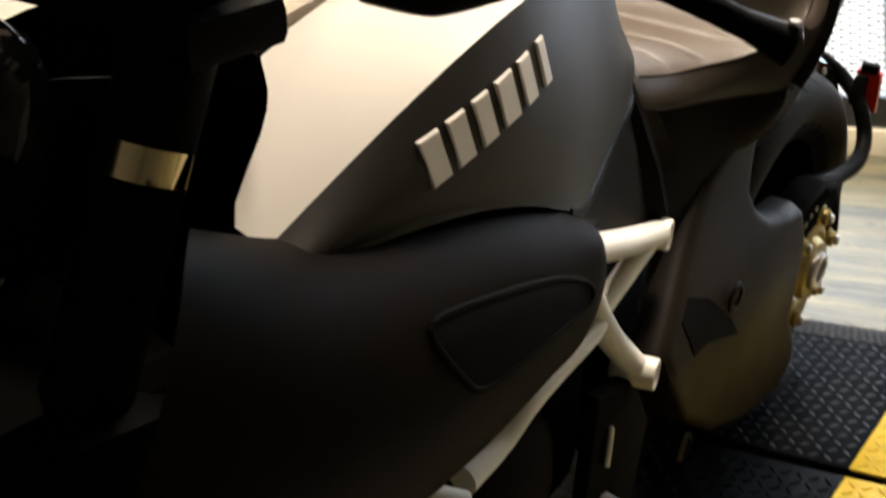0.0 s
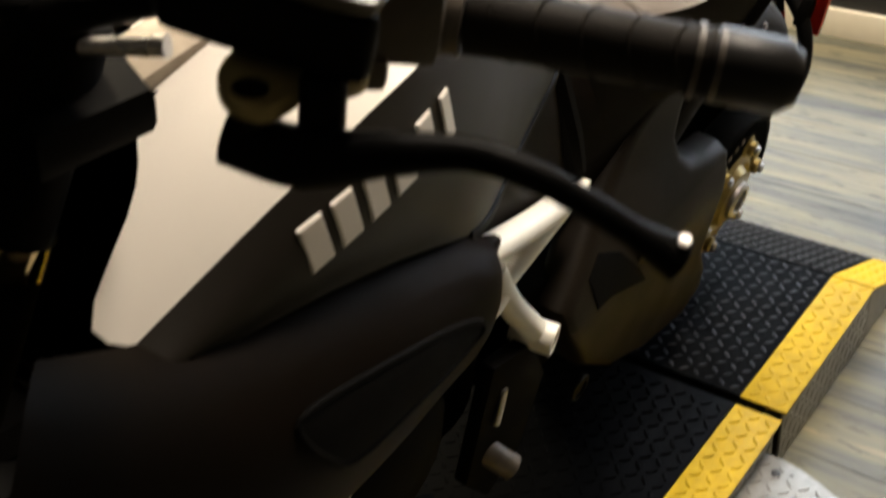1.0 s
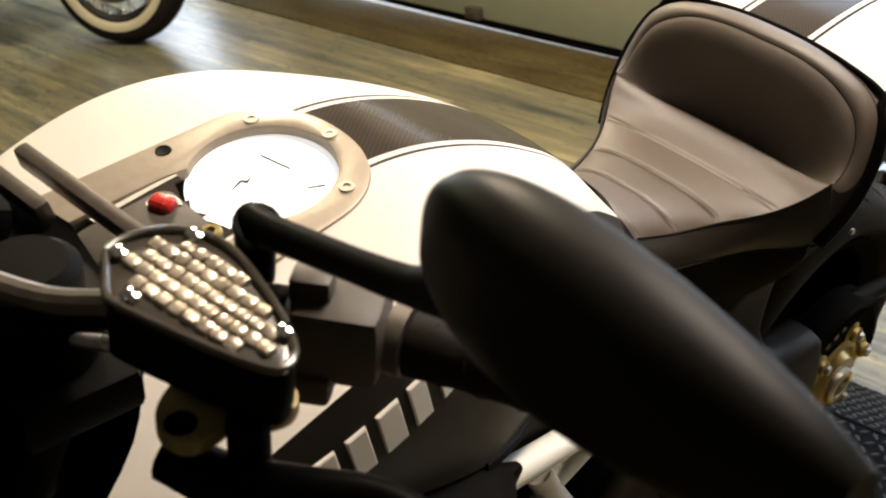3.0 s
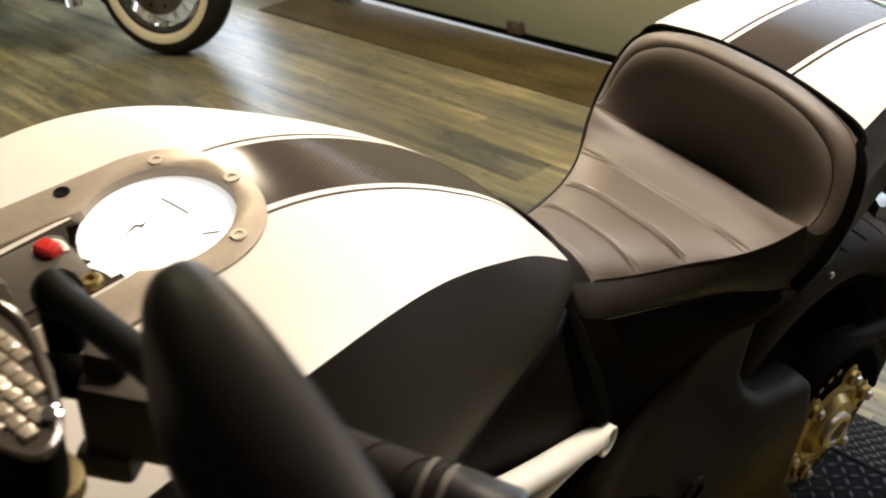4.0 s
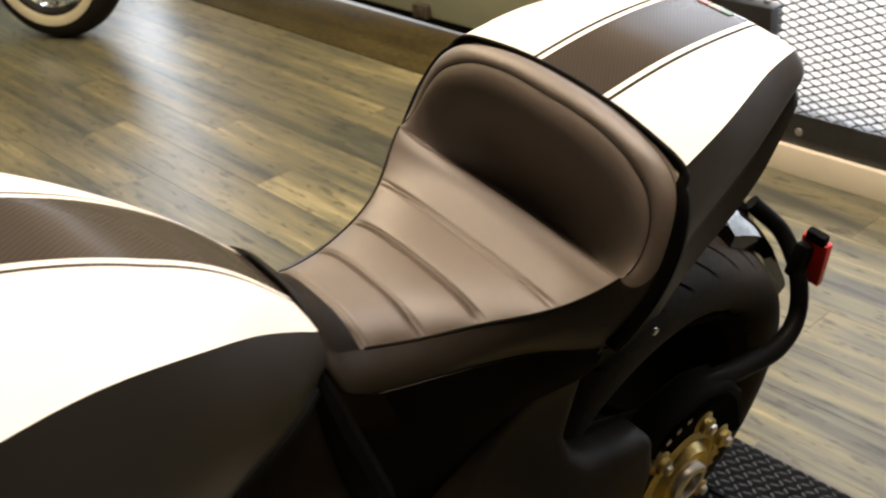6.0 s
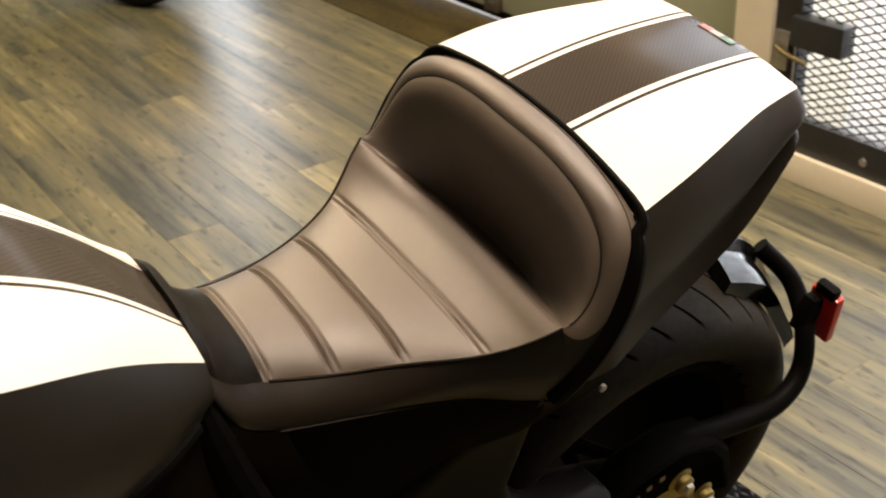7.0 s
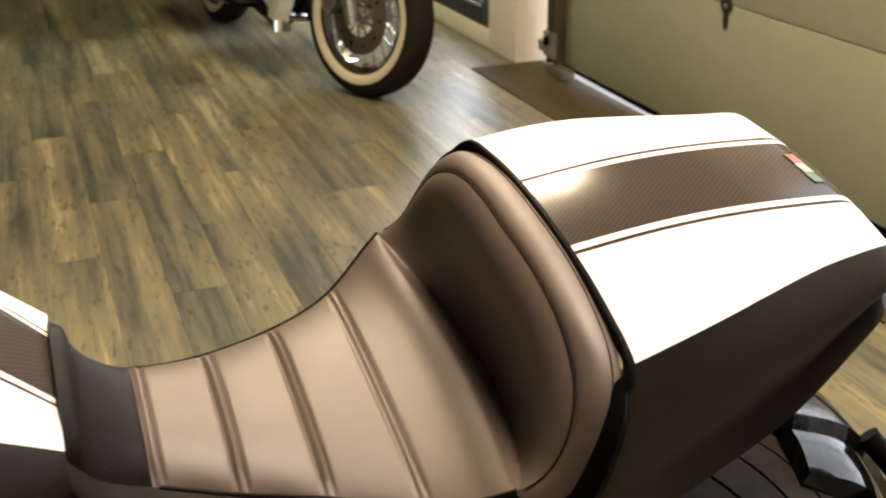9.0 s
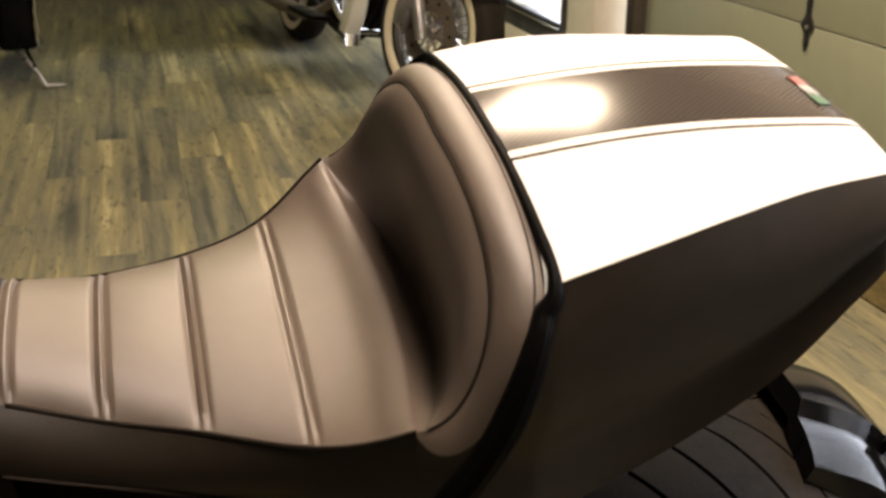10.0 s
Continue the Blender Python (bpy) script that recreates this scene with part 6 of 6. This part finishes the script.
# lower fairing, footboard, guard and engine on the seen side
for g in (-1, 1):
    bm = bmesh.new()
    prism(bm, [(1.335, 0.25), (1.41, 0.245), (1.46, 0.33), (1.50, 0.52), (1.52, 0.78), (1.38, 0.80), (1.345, 0.55)], 0.07, side(g * 0.26 + 0.045), bevel=0.02, seg=3)
    low = part("lower_fairing", bm, CREAMPAINT, cruiser, "cream lower leg fairing", fix=True)
    bm = bmesh.new()
    prism(bm, [(1.325, 0.262), (1.415, 0.252), (1.43, 0.205), (1.33, 0.212)], 0.08, side(g * 0.26 + 0.05), bevel=0.015)
    part("fairing_foot", bm, CHROME, low, "chrome fairing foot", fix=True)
    bm = bmesh.new()
    tube(bm, [(1.32, g * 0.10, 0.25), (1.33, g * 0.24, 0.27), (1.30, g * 0.31, 0.40), (1.30, g * 0.28, 0.60), (1.30, g * 0.10, 0.70)], 0.013, sides=12)
    part("engine_guard", bm, CHROME, cruiser, "chrome engine guard")
    bm = bmesh.new()
    block(bm, (0.34, 0.10, 0.022), pose(0.98, g * 0.30, 0.27), bevel=0.008)
    part("footboard", bm, BLACK, cruiser, "black footboard")
    bm = bmesh.new()
    prism(bm, [(-0.36, 0.40), (0.32, 0.36), (0.36, 0.48), (0.28, 0.66), (-0.34, 0.68)], 0.16, side(g * 0.30 + 0.08), bevel=0.03, seg=3)
    part("saddlebag", bm, CREAMPAINT, cruiser, "cream hard saddlebag", fix=True)
    bm = bmesh.new()
    tube(bm, [(1.00, g * 0.12, 0.42), (0.86, g * 0.22, 0.26), (0.45, g * 0.26, 0.24), (-0.35, g * 0.27, 0.27)], [0.022, 0.025, 0.036, 0.04], sides=14)
    part("exhaust_pipe", bm, TRACK, cruiser, "chrome exhaust pipe")
bm = bmesh.new()
block(bm, (0.55, 0.24, 0.26), pose(0.90, 0, 0.33), bevel=0.05, seg=3)
part("engine", bm, BLACK, cruiser, "black and chrome engine")
for k, cx in enumerate((0.80, 1.02)):
    bm = bmesh.new()
    for j in range(7):
        block(bm, (0.15, 0.17, 0.010), pose(cx, 0, 0.48 + 0.025 * j, 0, -18 + 36 * k, 0), bevel=0.003)
    block(bm, (0.11, 0.12, 0.20), pose(cx, 0, 0.55, 0, -18 + 36 * k, 0), bevel=0.01)
    part("cylinder", bm, STEEL, cruiser, "finned cylinder")
bm = bmesh.new()
spin(bm, [(0.085, 0), (0.085, 0.04), (0.06, 0.055), (0.02, 0.058)], pose(0.93, -0.12, 0.50, 90, 0, 0), sides=32)
part("air_cleaner", bm, CHROME, cruiser, "round chrome air cleaner")
for g in (1, -1):
    bm = bmesh.new()
    tube(bm, [(0.0, g * 0.11, 0.325), (0.45, g * 0.11, 0.27), (0.70, g * 0.12, 0.22), (1.15, g * 0.12, 0.20), (1.34, g * 0.07, 0.45), (1.45, g * 0.03, 0.85)], 0.018, sides=12)
    part("frame_rail", bm, BLACK, cruiser, "black frame rail")
bm = bmesh.new()
rows = []
for i in range(25):
    a = radians(-5 + 190 * i / 24)
    rows.append([Vector(((0.355 + 0.03 * math.sin(b)) * math.cos(a), 0.10 * math.cos(b), 0.325 + (0.355 + 0.03 * math.sin(b)) * math.sin(a))) for b in np.linspace(0, math.pi, 11)])
sheet(bm, rows)
part("rear_fender", bm, CREAMPAINT, cruiser, "cream rear fender", fix=True)
bm = bmesh.new()
tube(bm, [(0.85, 0.16, 0.24), (0.80, 0.24, 0.13), (0.76, 0.32, 0.055)], 0.012, sides=10)
part("side_stand", bm, BLACK, cruiser, "black side stand")

# ---- dark touring motorcycle further off, of which the rear flank shows ----
tour = thing("motorcycle", "black touring motorcycle with chrome trimmed saddlebag on its stand", "motorcycle", pose(-1.06, 4.62, 0, 0, 0, -84))
bm = bmesh.new()
prof = smooth_path([(0.20, 0, 0.05), (0.235, 0, 0.066), (0.275, 0, 0.070), (0.305, 0, 0.055), (0.318, 0, 0.0)], 4)
prof = [(q.x, q.z) for q in prof] + [(q.x, -q.z) for q in reversed(prof[:-1])]
spin(bm, prof, pose(0, 0, 0.318, 90, 0, 0), sides=48)
part("tyre", bm, RUBBER, tour, "black tyre", fix=True)
bm = bmesh.new()
prism(bm, [(-0.30, 0.20), (-0.20, 0.145), (0.20, 0.135), (0.36, 0.17), (0.42, 0.30), (0.40, 0.58), (-0.30, 0.60)], 0.17, Matrix(((1, 0, 0, 0), (0, 0, -1, 0.30), (0, 1, 0, 0), (0, 0, 0, 1))), bevel=0.035, seg=4)
bag = part("saddlebag", bm, GLOSS, tour, "gloss black saddlebag", fix=True)
for zz in (0.175, 0.37):
    bm = bmesh.new()
    tube(bm, [(-0.20, 0.305, zz), (0.10, 0.308, zz), (0.34, 0.302, zz + 0.01), (0.40, 0.285, zz + 0.02)], 0.006, sides=8)
    part("trim_strip", bm, CHROME, bag, "chrome trim strip")
bm = bmesh.new()
tube(bm, [(0.36, 0.29, 0.16), (0.425, 0.29, 0.26), (0.44, 0.29, 0.42), (0.42, 0.29, 0.62)], 0.009, sides=10)
part("guard_rail", bm, CHROME, tour, "chrome guard rail")
bm = bmesh.new()
block(bm, (1.0, 0.22, 0.24), pose(0.75, 0, 0.36), bevel=0.05, seg=3)
part("engine", bm, BLACK, tour, "black engine")
bm = bmesh.new()
tube(bm, [(0.30, 0.20, 0.16), (0.36, 0.27, 0.07), (0.385, 0.30, 0.012)], 0.010, sides=10)
tube(bm, [(0.385, 0.30, 0.010), (0.39, 0.345, 0.008), (0.40, 0.385, 0.012)], [0.010, 0.012, 0.006], sides=8)
part("side_stand", bm, STEEL, tour, "steel side stand")
bm = bmesh.new()
tube(bm, [(0.20, 0.24, 0.15), (0.32, 0.26, 0.10), (0.36, 0.265, 0.095)], 0.008, sides=8)
part("stand_spring", bm, BLACK, tour)
# ---- floor planks: the stretch beside the motorcycle as single pieces, the rest joined ----
PW, PLN = 0.148, 1.21


def plank_mesh(length):
    bm = bmesh.new()
    block(bm, (PW - 0.0006, length - 0.0006, 0.008), pose(0, 0, -0.004), bevel=0.0005, seg=1)
    me = bpy.data.meshes.new("plank")
    bm.to_mesh(me)
    bm.free()
    me.materials.append(PLANK)
    return me


one = plank_mesh(PLN)
rest = bmesh.new()
cols = int((1.715 + 4.4) / PW)
for i in range(cols):
    x = 1.715 - PW * (i + 0.5)
    y = -3.7 - PLN * ((i * 0.37) % 1.0)
    while y < 9.1:
        lo, hi = max(y, -3.698), min(y + PLN, 9.098)
        if hi - lo < 0.02:
            y += PLN
            continue
        yc = y + PLN / 2
        if -1.45 < x and -1.3 < yc < 6.0:
            ob = new("plank", one)
            ob.location = (x, yc, 0)
            ob.parent = floor
        else:
            v = [rest.verts.new(q) for q in ((x - PW / 2 + 0.0006, lo, -0.0005), (x + PW / 2 - 0.0006, lo, -0.0005), (x + PW / 2 - 0.0006, hi - 0.001, -0.0005), (x - PW / 2 + 0.0006, hi - 0.001, -0.0005))]
            rest.faces.new(v)
        y += PLN
tagged(part("far_planks", rest, PLANK, floor), kind="stuff")
